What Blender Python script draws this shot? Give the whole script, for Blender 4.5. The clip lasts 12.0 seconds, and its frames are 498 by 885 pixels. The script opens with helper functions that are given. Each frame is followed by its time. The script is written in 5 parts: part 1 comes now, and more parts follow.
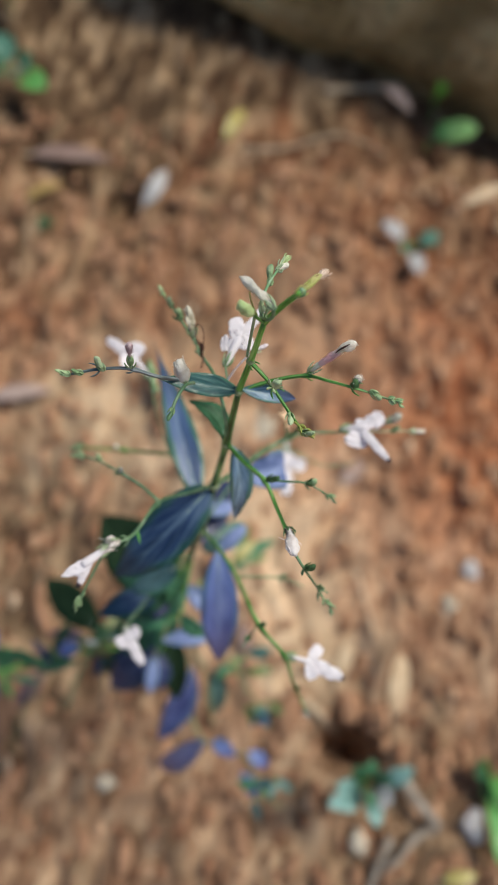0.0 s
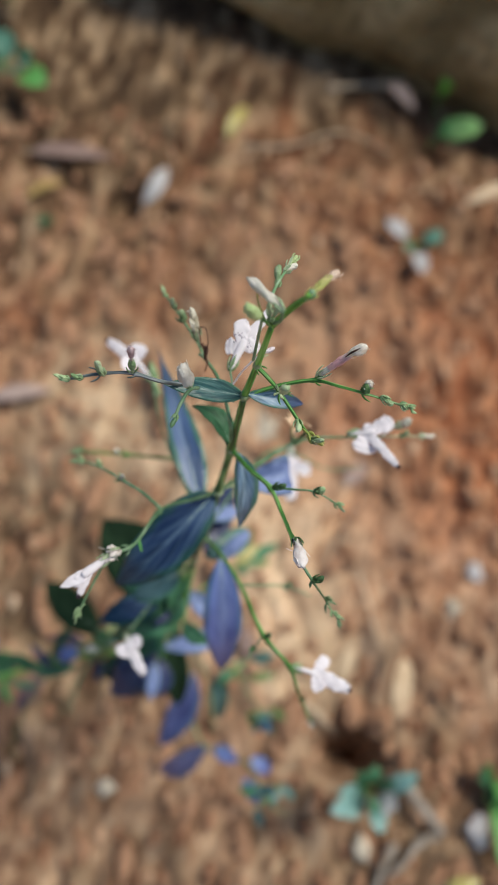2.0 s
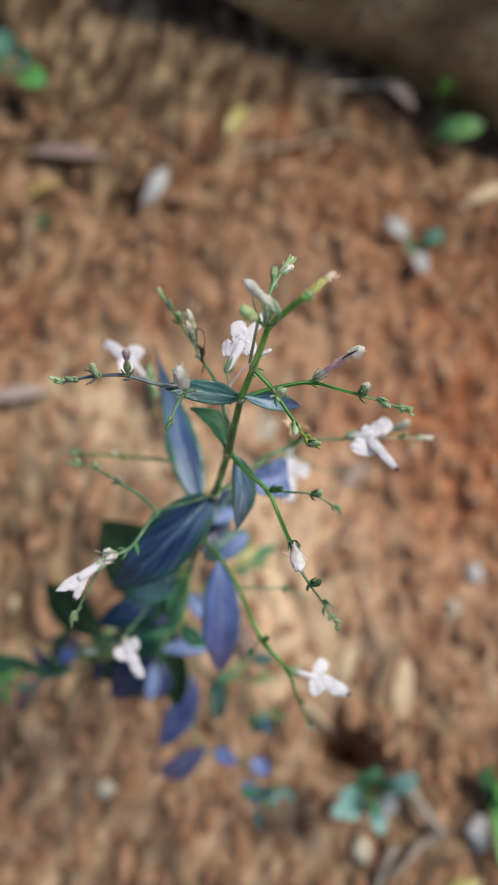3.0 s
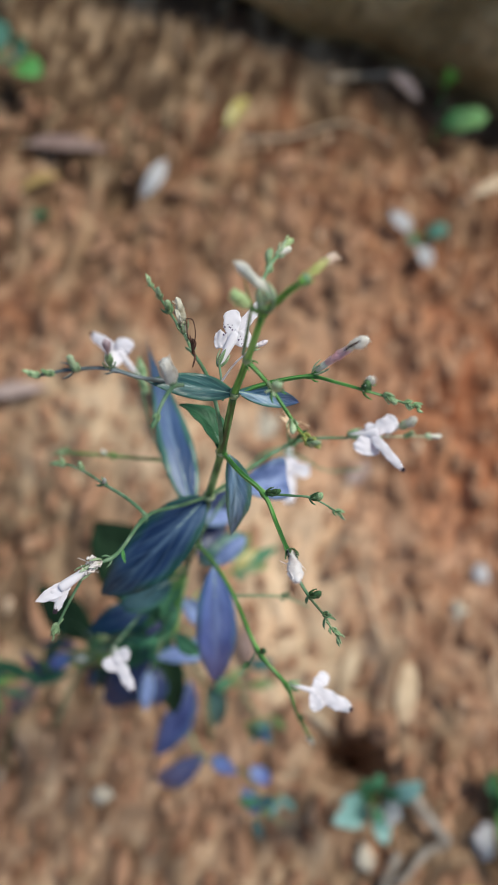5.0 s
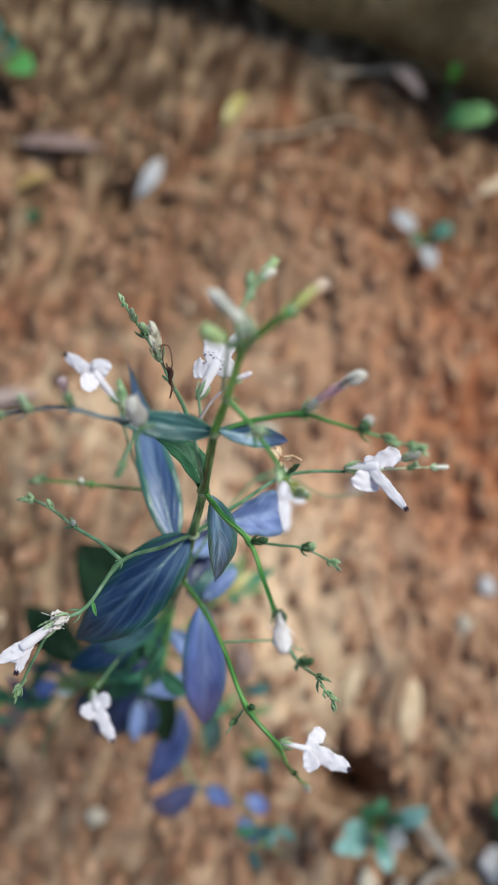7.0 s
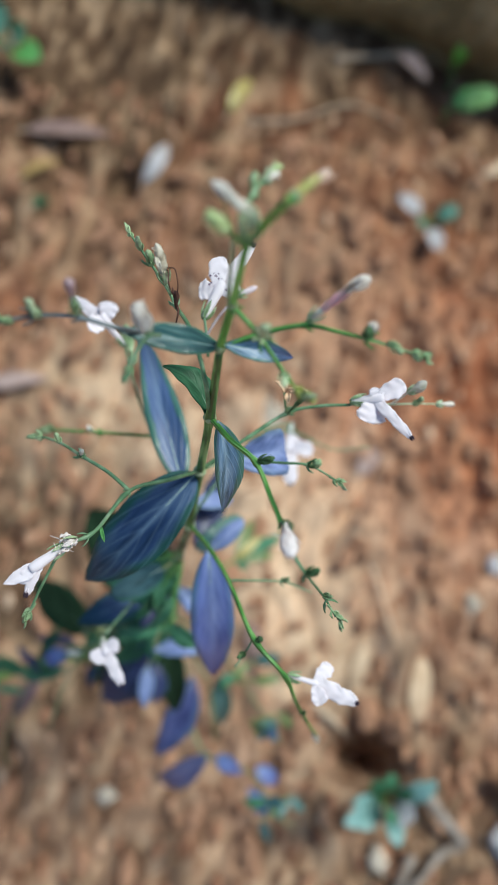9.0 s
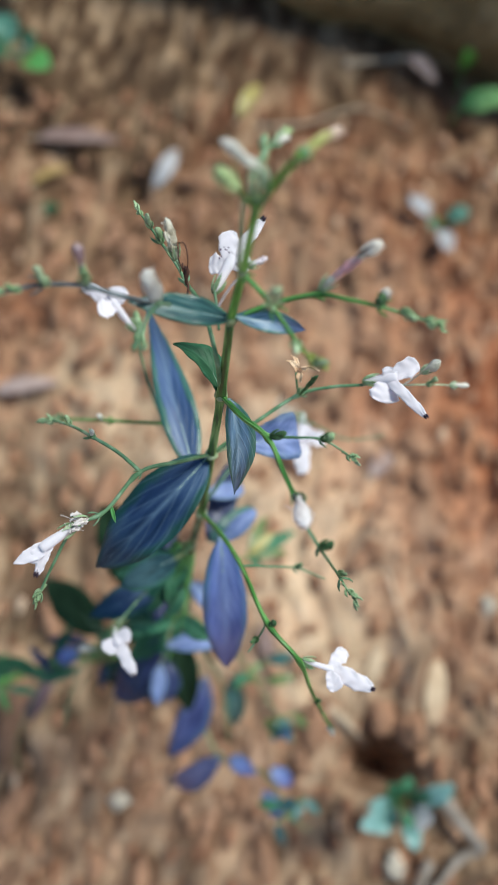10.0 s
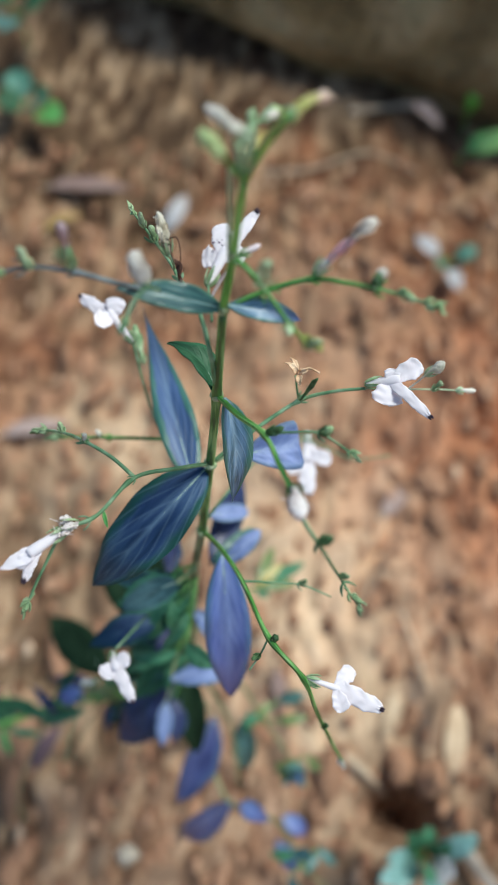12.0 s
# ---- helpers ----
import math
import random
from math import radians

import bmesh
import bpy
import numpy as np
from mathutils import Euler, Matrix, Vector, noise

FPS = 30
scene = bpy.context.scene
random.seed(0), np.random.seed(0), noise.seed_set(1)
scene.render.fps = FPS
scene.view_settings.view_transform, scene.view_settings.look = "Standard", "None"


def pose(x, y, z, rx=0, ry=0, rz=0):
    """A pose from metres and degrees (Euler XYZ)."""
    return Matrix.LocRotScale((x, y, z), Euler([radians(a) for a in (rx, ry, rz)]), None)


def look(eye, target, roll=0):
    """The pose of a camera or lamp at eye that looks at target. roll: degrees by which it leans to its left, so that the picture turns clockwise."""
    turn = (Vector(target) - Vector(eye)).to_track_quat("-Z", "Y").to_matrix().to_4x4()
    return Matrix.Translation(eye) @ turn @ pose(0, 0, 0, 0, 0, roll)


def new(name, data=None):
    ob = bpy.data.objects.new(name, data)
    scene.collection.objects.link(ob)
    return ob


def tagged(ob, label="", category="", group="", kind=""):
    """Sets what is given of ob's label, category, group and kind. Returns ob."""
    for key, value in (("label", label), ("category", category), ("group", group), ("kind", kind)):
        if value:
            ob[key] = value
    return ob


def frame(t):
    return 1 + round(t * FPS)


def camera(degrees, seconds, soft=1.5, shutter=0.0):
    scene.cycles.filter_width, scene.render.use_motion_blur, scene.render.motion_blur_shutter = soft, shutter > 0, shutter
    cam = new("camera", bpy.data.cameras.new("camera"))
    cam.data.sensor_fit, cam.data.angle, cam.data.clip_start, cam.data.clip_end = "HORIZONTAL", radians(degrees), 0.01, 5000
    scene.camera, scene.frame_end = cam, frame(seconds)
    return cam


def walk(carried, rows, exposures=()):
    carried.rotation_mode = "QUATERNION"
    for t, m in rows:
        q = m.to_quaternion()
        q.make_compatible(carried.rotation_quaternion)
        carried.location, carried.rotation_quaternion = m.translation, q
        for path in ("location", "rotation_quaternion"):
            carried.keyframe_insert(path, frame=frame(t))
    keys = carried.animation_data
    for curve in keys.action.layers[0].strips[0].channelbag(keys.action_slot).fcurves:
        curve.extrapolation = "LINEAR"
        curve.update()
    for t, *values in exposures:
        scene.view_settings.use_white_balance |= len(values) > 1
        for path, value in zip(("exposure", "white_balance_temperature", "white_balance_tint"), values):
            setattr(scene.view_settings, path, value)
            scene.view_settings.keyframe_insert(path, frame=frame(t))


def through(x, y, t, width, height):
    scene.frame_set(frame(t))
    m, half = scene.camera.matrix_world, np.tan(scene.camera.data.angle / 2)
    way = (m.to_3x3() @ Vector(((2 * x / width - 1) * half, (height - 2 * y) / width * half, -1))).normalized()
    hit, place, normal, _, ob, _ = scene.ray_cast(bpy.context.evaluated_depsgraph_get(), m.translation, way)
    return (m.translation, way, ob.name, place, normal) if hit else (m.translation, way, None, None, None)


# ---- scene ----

# ---------- camera and its walk ----------
cam = camera(34.7, 12.0)
cam.data.dof.use_dof = True
cam.data.dof.focus_distance = 0.105
cam.data.dof.aperture_fstop = 21.5
PATH = [
    (0, (0.01634, 0.02502, 0.38477), (0.0331, 0.6948, -1.4997), 8.98),
    (0.5, (0.01682, 0.02620, 0.38286), (0.0323, 0.6956, -1.5017), 8.91),
    (1, (0.01579, 0.02682, 0.38203), (0.0349, 0.6956, -1.5028), 9.25),
    (1.5, (0.01575, 0.02674, 0.38187), (0.0327, 0.6949, -1.5032), 9.08),
    (2, (0.01542, 0.02742, 0.38122), (0.0321, 0.6935, -1.5045), 9.05),
    (2.5, (0.01523, 0.02797, 0.38074), (0.0301, 0.6931, -1.5054), 8.89),
    (3, (0.01600, 0.02813, 0.38065), (0.0296, 0.6931, -1.5055), 8.74),
    (5, (0.01711, 0.03143, 0.37240), (0.0255, 0.6898, -1.5161), 8.31),
    (5.5, (0.01785, 0.03303, 0.37039), (0.0237, 0.6886, -1.5191), 8.11),
    (6, (0.02003, 0.03515, 0.36726), (0.0227, 0.6881, -1.5232), 7.80),
    (6.5, (0.01963, 0.03858, 0.36483), (0.0201, 0.6897, -1.5262), 7.61),
    (7, (0.01887, 0.04089, 0.36281), (0.0192, 0.6902, -1.5288), 7.54),
    (9, (0.02038, 0.03127, 0.36026), (0.0003, 0.6842, -1.5301), 5.44),
    (9.5, (0.02056, 0.02939, 0.35911), (-0.0186, 0.6884, -1.5288), 3.63),
    (10, (0.02086, 0.02759, 0.35758), (-0.0316, 0.7043, -1.5237), 2.48),
    (10.5, (0.02259, 0.02534, 0.35638), (-0.0456, 0.7374, -1.5113), 1.30),
    (11, (0.02267, 0.02316, 0.35601), (-0.0514, 0.7620, -1.5010), 1.02),
    (11.5, (0.02419, 0.02268, 0.35324), (-0.0664, 0.7908, -1.4911), -0.13),
    (12, (0.02372, 0.02311, 0.35151), (-0.0811, 0.8188, -1.4804), -0.96),
]
walk(cam, [(t, look(eye, target, roll)) for t, eye, target, roll in PATH], [(0, 0.06, 6850, 4), (5, 0.10, 6430, 2), (9, 0.19, 6130, 0), (12, 0.25, 6150, -1)])

# ---------- sky and sun ----------
SUN_FROM = Vector((0.50, 0.33, 1.0)).normalized()
world = bpy.data.worlds.new("sky")
scene.world = world
world.use_nodes = True
wn = world.node_tree.nodes
sky = wn.new("ShaderNodeTexSky")
sky.sky_type = "NISHITA"
sky.sun_disc = False
sky.sun_elevation = math.asin(SUN_FROM.z)
sky.sun_rotation = math.atan2(SUN_FROM.x, SUN_FROM.y)
wn["Background"].inputs["Strength"].default_value = 0.10
world.node_tree.links.new(sky.outputs["Color"], wn["Background"].inputs["Color"])
sun = new("sun", bpy.data.lights.new("sun", "SUN"))
sun.data.energy = 3.0
sun.data.angle = radians(16)
sun.data.color = (1.0, 0.93, 0.84)
sun.matrix_world = look(SUN_FROM * 5, (0, 0, 0))


# ---------- materials ----------
def material(name, rough=0.6, spec=0.5):
    m = bpy.data.materials.new(name)
    m.use_nodes = True
    b = m.node_tree.nodes["Principled BSDF"]
    b.inputs["Roughness"].default_value = rough
    b.inputs["Specular IOR Level"].default_value = spec
    return m, m.node_tree, b


def node(tree, kind, **inputs):
    n = tree.nodes.new(kind)
    for key, value in inputs.items():
        n.inputs[key.replace("_", " ")].default_value = value
    return n


def noise_at(tree, scale, detail=4.0, stretch=(1, 1, 1)):
    co = node(tree, "ShaderNodeTexCoord")
    mp = node(tree, "ShaderNodeMapping")
    mp.inputs["Scale"].default_value = stretch
    tree.links.new(co.outputs["Object"], mp.inputs["Vector"])
    n = node(tree, "ShaderNodeTexNoise", Scale=scale, Detail=detail)
    tree.links.new(mp.outputs["Vector"], n.inputs["Vector"])
    return n.outputs["Fac"]


def ramp(tree, fac, stops):
    r = node(tree, "ShaderNodeValToRGB")
    el = r.color_ramp.elements
    while len(el) < len(stops):
        el.new(0.5)
    for e, (pos, col) in zip(el, stops):
        e.position = pos
        e.color = (*col, 1)
    tree.links.new(fac, r.inputs["Fac"])
    return r.outputs["Color"]


def mix(tree, fac, a, b, mode="MIX"):
    m = tree.nodes.new("ShaderNodeMix")
    m.data_type = "RGBA"
    m.blend_type = mode
    for value, i in ((fac, 0), (a, 6), (b, 7)):
        if hasattr(value, "is_linked"):
            tree.links.new(value, m.inputs[i])
        else:
            m.inputs[i].default_value = value if i == 0 else (*value, 1)
    return m.outputs[2]


def calc(tree, op, a, b=0.0):
    m = tree.nodes.new("ShaderNodeMath")
    m.operation = op
    for value, i in ((a, 0), (b, 1)):
        if hasattr(value, "is_linked"):
            tree.links.new(value, m.inputs[i])
        else:
            m.inputs[i].default_value = value
    return m.outputs[0]


def bump(tree, b, height, strength, distance):
    n = node(tree, "ShaderNodeBump", Strength=strength, Distance=distance)
    tree.links.new(height, n.inputs["Height"])
    tree.links.new(n.outputs["Normal"], b.inputs["Normal"])


def speckled(name, dark, mid, light, scale, rough=0.7, relief=0.6, depth=0.0006, spec=0.4):
    """A mottled matt surface at two scales."""
    m, t, b = material(name, rough, spec)
    big = noise_at(t, scale, 3)
    fine = noise_at(t, scale * 6, 4)
    col = ramp(t, big, [(0.3, dark), (0.5, mid), (0.72, light)])
    col = mix(t, calc(t, "MULTIPLY", fine, 0.55), col, mid)
    rnd = node(t, "ShaderNodeObjectInfo").outputs["Random"]
    shade = calc(t, "ADD", calc(t, "MULTIPLY", rnd, 0.35), 0.82)
    col = mix(t, 1.0, col, shade, "MULTIPLY")
    t.links.new(col, b.inputs["Base Color"])
    bump(t, b, fine, relief, depth)
    return m


def leaf_material(name, blade, edge, vein, rough=0.36, veins=7.0, sheen=0.85, through=0.12, margin=(0.045, 0.17, 0.08), green=0.8, tip=None, rib_glow_w=0.09, lines=0.55):
    """A leaf blade with long streaks, a pale midrib that can spread into painted sheen, faint curved side veins and a
    greener margin, in the blade's own coordinates.
    """
    m, t, b = material(name, rough, sheen)
    uv = node(t, "ShaderNodeUVMap")
    sep = node(t, "ShaderNodeSeparateXYZ")
    t.links.new(uv.outputs["UV"], sep.inputs["Vector"])
    u, v = sep.outputs["X"], sep.outputs["Y"]
    rnd = node(t, "ShaderNodeObjectInfo").outputs["Random"]
    off = calc(t, "ABSOLUTE", calc(t, "SUBTRACT", calc(t, "MULTIPLY", v, 2.0), 1.0))
    taper = calc(t, "MINIMUM", calc(t, "MAXIMUM", calc(t, "SUBTRACT", 1.25, u), 0.25), 1.0)
    rib = calc(t, "MULTIPLY", taper, calc(t, "SUBTRACT", 1.0, calc(t, "MINIMUM", calc(t, "DIVIDE", off, rib_glow_w), 1.0)))
    wave = calc(t, "SUBTRACT", calc(t, "MULTIPLY", u, veins), calc(t, "MULTIPLY", calc(t, "POWER", off, 1.2), 2.8))
    line = calc(t, "SUBTRACT", 1.0, calc(t, "MINIMUM", calc(t, "MULTIPLY", calc(t, "ABSOLUTE", calc(t, "SINE", calc(t, "MULTIPLY", wave, math.pi))), 2.1), 1.0))
    comb = node(t, "ShaderNodeCombineXYZ")
    t.links.new(calc(t, "MULTIPLY", wave, 0.35), comb.inputs["X"])
    t.links.new(calc(t, "MULTIPLY", v, 3.0), comb.inputs["Y"])
    t.links.new(calc(t, "MULTIPLY", rnd, 40.0), comb.inputs["Z"])
    st = node(t, "ShaderNodeTexNoise", Scale=1.6, Detail=4.0)
    t.links.new(comb.outputs["Vector"], st.inputs["Vector"])
    streak = st.outputs["Fac"]
    fine = noise_at(t, 1600, 3)
    blot = noise_at(t, 190, 3)
    light = tuple(0.76 * p + 0.24 * q for p, q in zip(blade, vein))
    col = ramp(t, streak, [(0.36, edge), (0.51, blade), (0.66, light)])
    rim = calc(t, "MULTIPLY", calc(t, "MAXIMUM", calc(t, "MULTIPLY", calc(t, "SUBTRACT", calc(t, "ADD", off, calc(t, "MULTIPLY", blot, 0.7)), 0.95), 2.4), 0.0), green)
    col = mix(t, calc(t, "MINIMUM", rim, 0.85), col, margin)
    broken = calc(t, "MULTIPLY", line, calc(t, "MULTIPLY", blot, lines))
    col = mix(t, broken, col, vein)
    col = mix(t, calc(t, "MULTIPLY", rib, calc(t, "MULTIPLY", streak, 0.75)), col, vein)
    col = mix(t, calc(t, "MULTIPLY", fine, 0.25), col, edge)
    if tip:
        end = calc(t, "MINIMUM", calc(t, "MAXIMUM", calc(t, "MULTIPLY", calc(t, "SUBTRACT", calc(t, "ADD", u, calc(t, "MULTIPLY", streak, 0.5)), 0.75), 1.6), 0.0), 0.85)
        col = mix(t, end, col, tip)
    t.links.new(col, b.inputs["Base Color"])
    tr = node(t, "ShaderNodeBsdfTranslucent")
    t.links.new(col, tr.inputs["Color"])
    sh = node(t, "ShaderNodeMixShader", Fac=through)
    t.links.new(b.outputs["BSDF"], sh.inputs[1])
    t.links.new(tr.outputs["BSDF"], sh.inputs[2])
    t.links.new(sh.outputs["Shader"], t.nodes["Material Output"].inputs["Surface"])
    relief = calc(t, "ADD", calc(t, "MULTIPLY", line, -0.5), calc(t, "ADD", calc(t, "MULTIPLY", streak, 1.6), calc(t, "MULTIPLY", fine, 0.4)))
    bump(t, b, relief, 0.3, 0.0003)
    return m


def stem_material(name, dark, mid, light):
    m, t, b = material(name, 0.42, 0.5)
    uv = node(t, "ShaderNodeUVMap")
    mp = node(t, "ShaderNodeMapping")
    mp.inputs["Scale"].default_value = (0.12, 6.0, 1.0)
    t.links.new(uv.outputs["UV"], mp.inputs["Vector"])
    ns = node(t, "ShaderNodeTexNoise", Scale=1.0, Detail=3.0)
    t.links.new(mp.outputs["Vector"], ns.inputs["Vector"])
    long_grain = ns.outputs["Fac"]
    blot = noise_at(t, 220, 3)
    col = ramp(t, long_grain, [(0.40, dark), (0.5, mid), (0.60, light)])
    col = mix(t, calc(t, "MULTIPLY", blot, 0.4), col, mid)
    t.links.new(col, b.inputs["Base Color"])
    bump(t, b, long_grain, 0.4, 0.0002)
    return m


def petal_material(name, white, blush, spots=0.0):
    m, t, b = material(name, 0.6, 0.12)
    uv = node(t, "ShaderNodeUVMap")
    sep = node(t, "ShaderNodeSeparateXYZ")
    t.links.new(uv.outputs["UV"], sep.inputs["Vector"])
    u = sep.outputs["X"]
    soft_noise = noise_at(t, 420, 3)
    col = mix(t, calc(t, "MULTIPLY", soft_noise, 0.6), white, blush)
    if spots:
        vor = node(t, "ShaderNodeTexVoronoi", Scale=2200.0)
        co = node(t, "ShaderNodeTexCoord")
        t.links.new(co.outputs["Object"], vor.inputs["Vector"])
        dot = calc(t, "LESS_THAN", vor.outputs["Distance"], 0.3)
        near = calc(t, "LESS_THAN", calc(t, "ABSOLUTE", calc(t, "SUBTRACT", u, 0.38)), 0.13)
        col = mix(t, calc(t, "MULTIPLY", calc(t, "MULTIPLY", dot, near), spots), col, (0.10, 0.03, 0.12))
    t.links.new(col, b.inputs["Base Color"])
    tr = node(t, "ShaderNodeBsdfTranslucent")
    t.links.new(col, tr.inputs["Color"])
    sh = node(t, "ShaderNodeMixShader", Fac=0.28)
    t.links.new(b.outputs["BSDF"], sh.inputs[1])
    t.links.new(tr.outputs["BSDF"], sh.inputs[2])
    t.links.new(sh.outputs["Shader"], t.nodes["Material Output"].inputs["Surface"])
    bump(t, b, noise_at(t, 2500, 2), 0.25, 0.0001)
    return m


def soil_material():
    m, t, b = material("laterite_soil", 0.95, 0.15)
    big = noise_at(t, 14, 3)
    mid = noise_at(t, 98, 5, (1, 0.38, 1))
    fine = noise_at(t, 420, 4)
    plates = noise_at(t, 46, 6, (1, 0.30, 1))
    col = ramp(t, mid, [(0.34, (0.13, 0.060, 0.037)), (0.44, (0.28, 0.138, 0.083)), (0.51, (0.40, 0.215, 0.135)), (0.57, (0.72, 0.49, 0.325)), (0.66, (0.92, 0.73, 0.54))])
    plate = ramp(t, plates, [(0.40, (0.17, 0.080, 0.050)), (0.46, (0.32, 0.160, 0.099)), (0.53, (0.43, 0.24, 0.152)), (0.565, (0.80, 0.575, 0.395))])
    col = mix(t, 0.5, col, plate)
    cells = node(t, "ShaderNodeTexVoronoi", Scale=150.0)
    mp = node(t, "ShaderNodeMapping")
    mp.inputs["Scale"].default_value = (1, 0.38, 1)
    warp = node(t, "ShaderNodeTexNoise", Scale=60.0, Detail=3.0)
    at = node(t, "ShaderNodeTexCoord").outputs["Object"]
    t.links.new(at, warp.inputs["Vector"])
    t.links.new(mix(t, 0.012, at, warp.outputs["Color"]), mp.inputs["Vector"])
    t.links.new(mp.outputs["Vector"], cells.inputs["Vector"])
    pick = node(t, "ShaderNodeSeparateXYZ")
    t.links.new(cells.outputs["Color"], pick.inputs["Vector"])
    clod = ramp(t, pick.outputs["X"], [(0.0, (0.12, 0.052, 0.034)), (0.22, (0.30, 0.130, 0.078)), (0.5, (0.46, 0.245, 0.155)), (0.75, (0.56, 0.34, 0.245)), (1.0, (0.95, 0.74, 0.54))])
    col = mix(t, 0.5, col, clod)
    warm = ramp(t, big, [(0.35, (0.31, 0.140, 0.086)), (0.65, (0.58, 0.39, 0.25))])
    col = mix(t, 0.22, col, warm)
    col = mix(t, calc(t, "MULTIPLY", calc(t, "GREATER_THAN", fine, 0.62), 0.4), col, (0.13, 0.06, 0.036))
    # Low noise paints the shade of cracks in colour only; high noise, pale flecks.
    mottle_noise = noise_at(t, 125, 3, (1, 0.45, 1))
    crack_shade = calc(t, "MINIMUM", calc(t, "MAXIMUM", calc(t, "MULTIPLY", calc(t, "SUBTRACT", 0.47, mottle_noise), 10.0), 0.0), 1.0)
    col = mix(t, calc(t, "MULTIPLY", crack_shade, 0.66), col, (0.120, 0.048, 0.028))
    fleck = calc(t, "MINIMUM", calc(t, "MAXIMUM", calc(t, "MULTIPLY", calc(t, "SUBTRACT", mottle_noise, 0.55), 9.0), 0.0), 1.0)
    col = mix(t, calc(t, "MULTIPLY", fleck, 0.55), col, (0.86, 0.525, 0.325))
    rust = noise_at(t, 62, 4, (1, 0.5, 1.7))
    rusty = calc(t, "MINIMUM", calc(t, "MAXIMUM", calc(t, "MULTIPLY", calc(t, "SUBTRACT", rust, 0.50), 7.0), 0.0), 1.0)
    col = mix(t, calc(t, "MULTIPLY", rusty, 0.14), col, (0.56, 0.235, 0.115))
    pale = calc(t, "MINIMUM", calc(t, "MAXIMUM", calc(t, "MULTIPLY", calc(t, "SUBTRACT", 0.42, rust), 8.0), 0.0), 1.0)
    col = mix(t, calc(t, "MULTIPLY", pale, 0.45), col, (0.62, 0.45, 0.29))
    pos = node(t, "ShaderNodeTexCoord").outputs["Object"]
    red = None
    for cx, cy, r in ((0.09, 0.30, 0.11), (-0.11, 0.33, 0.11), (-0.05, 0.29, 0.11), (0.15, 0.19, 0.09), (-0.13, 0.24, 0.08), (0.04, 0.36, 0.10)):
        dist = t.nodes.new("ShaderNodeVectorMath")
        dist.operation = "DISTANCE"
        t.links.new(pos, dist.inputs[0])
        dist.inputs[1].default_value = (cx, cy, 0)
        edge = calc(t, "ADD", calc(t, "DIVIDE", dist.outputs["Value"], r), calc(t, "MULTIPLY", calc(t, "SUBTRACT", big, 0.5), 1.6))
        f = calc(t, "MINIMUM", calc(t, "MAXIMUM", calc(t, "SUBTRACT", 1.5, edge), 0.0), 1.0)
        red = f if red is None else calc(t, "MAXIMUM", red, f)
    col = mix(t, red, col, (0.79, 0.57, 0.46), "MULTIPLY")
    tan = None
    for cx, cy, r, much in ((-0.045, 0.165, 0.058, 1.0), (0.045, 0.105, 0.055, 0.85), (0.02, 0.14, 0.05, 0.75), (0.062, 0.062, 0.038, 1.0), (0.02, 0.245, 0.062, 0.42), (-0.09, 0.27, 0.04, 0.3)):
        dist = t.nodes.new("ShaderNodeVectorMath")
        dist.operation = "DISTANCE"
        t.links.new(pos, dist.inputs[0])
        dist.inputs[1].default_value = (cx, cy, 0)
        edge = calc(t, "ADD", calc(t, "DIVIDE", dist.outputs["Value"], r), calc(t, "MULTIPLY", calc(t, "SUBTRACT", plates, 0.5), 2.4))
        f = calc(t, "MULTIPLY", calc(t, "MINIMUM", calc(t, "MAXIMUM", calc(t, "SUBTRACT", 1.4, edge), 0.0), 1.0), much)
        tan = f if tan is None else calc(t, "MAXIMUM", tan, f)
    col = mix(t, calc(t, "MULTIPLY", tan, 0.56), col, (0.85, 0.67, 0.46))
    # Greyer humus soil, plus painted shade by the plant, rock and hollow.
    humus_and_shade = None
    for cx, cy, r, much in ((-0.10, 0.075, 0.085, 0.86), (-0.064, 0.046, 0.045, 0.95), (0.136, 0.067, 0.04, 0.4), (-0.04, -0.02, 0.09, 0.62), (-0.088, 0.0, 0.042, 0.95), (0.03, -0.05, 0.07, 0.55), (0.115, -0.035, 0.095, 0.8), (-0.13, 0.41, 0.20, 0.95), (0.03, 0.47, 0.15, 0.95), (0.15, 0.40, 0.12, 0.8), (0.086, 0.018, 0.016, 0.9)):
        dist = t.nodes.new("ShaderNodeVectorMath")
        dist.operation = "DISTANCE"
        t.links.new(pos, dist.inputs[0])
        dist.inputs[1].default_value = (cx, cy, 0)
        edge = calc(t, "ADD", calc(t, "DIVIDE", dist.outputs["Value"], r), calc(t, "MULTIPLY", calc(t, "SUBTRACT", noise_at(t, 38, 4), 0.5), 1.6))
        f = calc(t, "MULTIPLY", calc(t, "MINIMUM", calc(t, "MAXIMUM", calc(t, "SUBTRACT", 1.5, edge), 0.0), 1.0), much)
        humus_and_shade = f if humus_and_shade is None else calc(t, "MAXIMUM", humus_and_shade, f)
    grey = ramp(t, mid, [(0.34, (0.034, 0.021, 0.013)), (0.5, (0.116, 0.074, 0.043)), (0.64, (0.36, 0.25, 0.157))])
    col = mix(t, humus_and_shade, col, grey)
    t.links.new(col, b.inputs["Base Color"])
    bump(t, b, fine, 0.6, 0.0012)
    return m


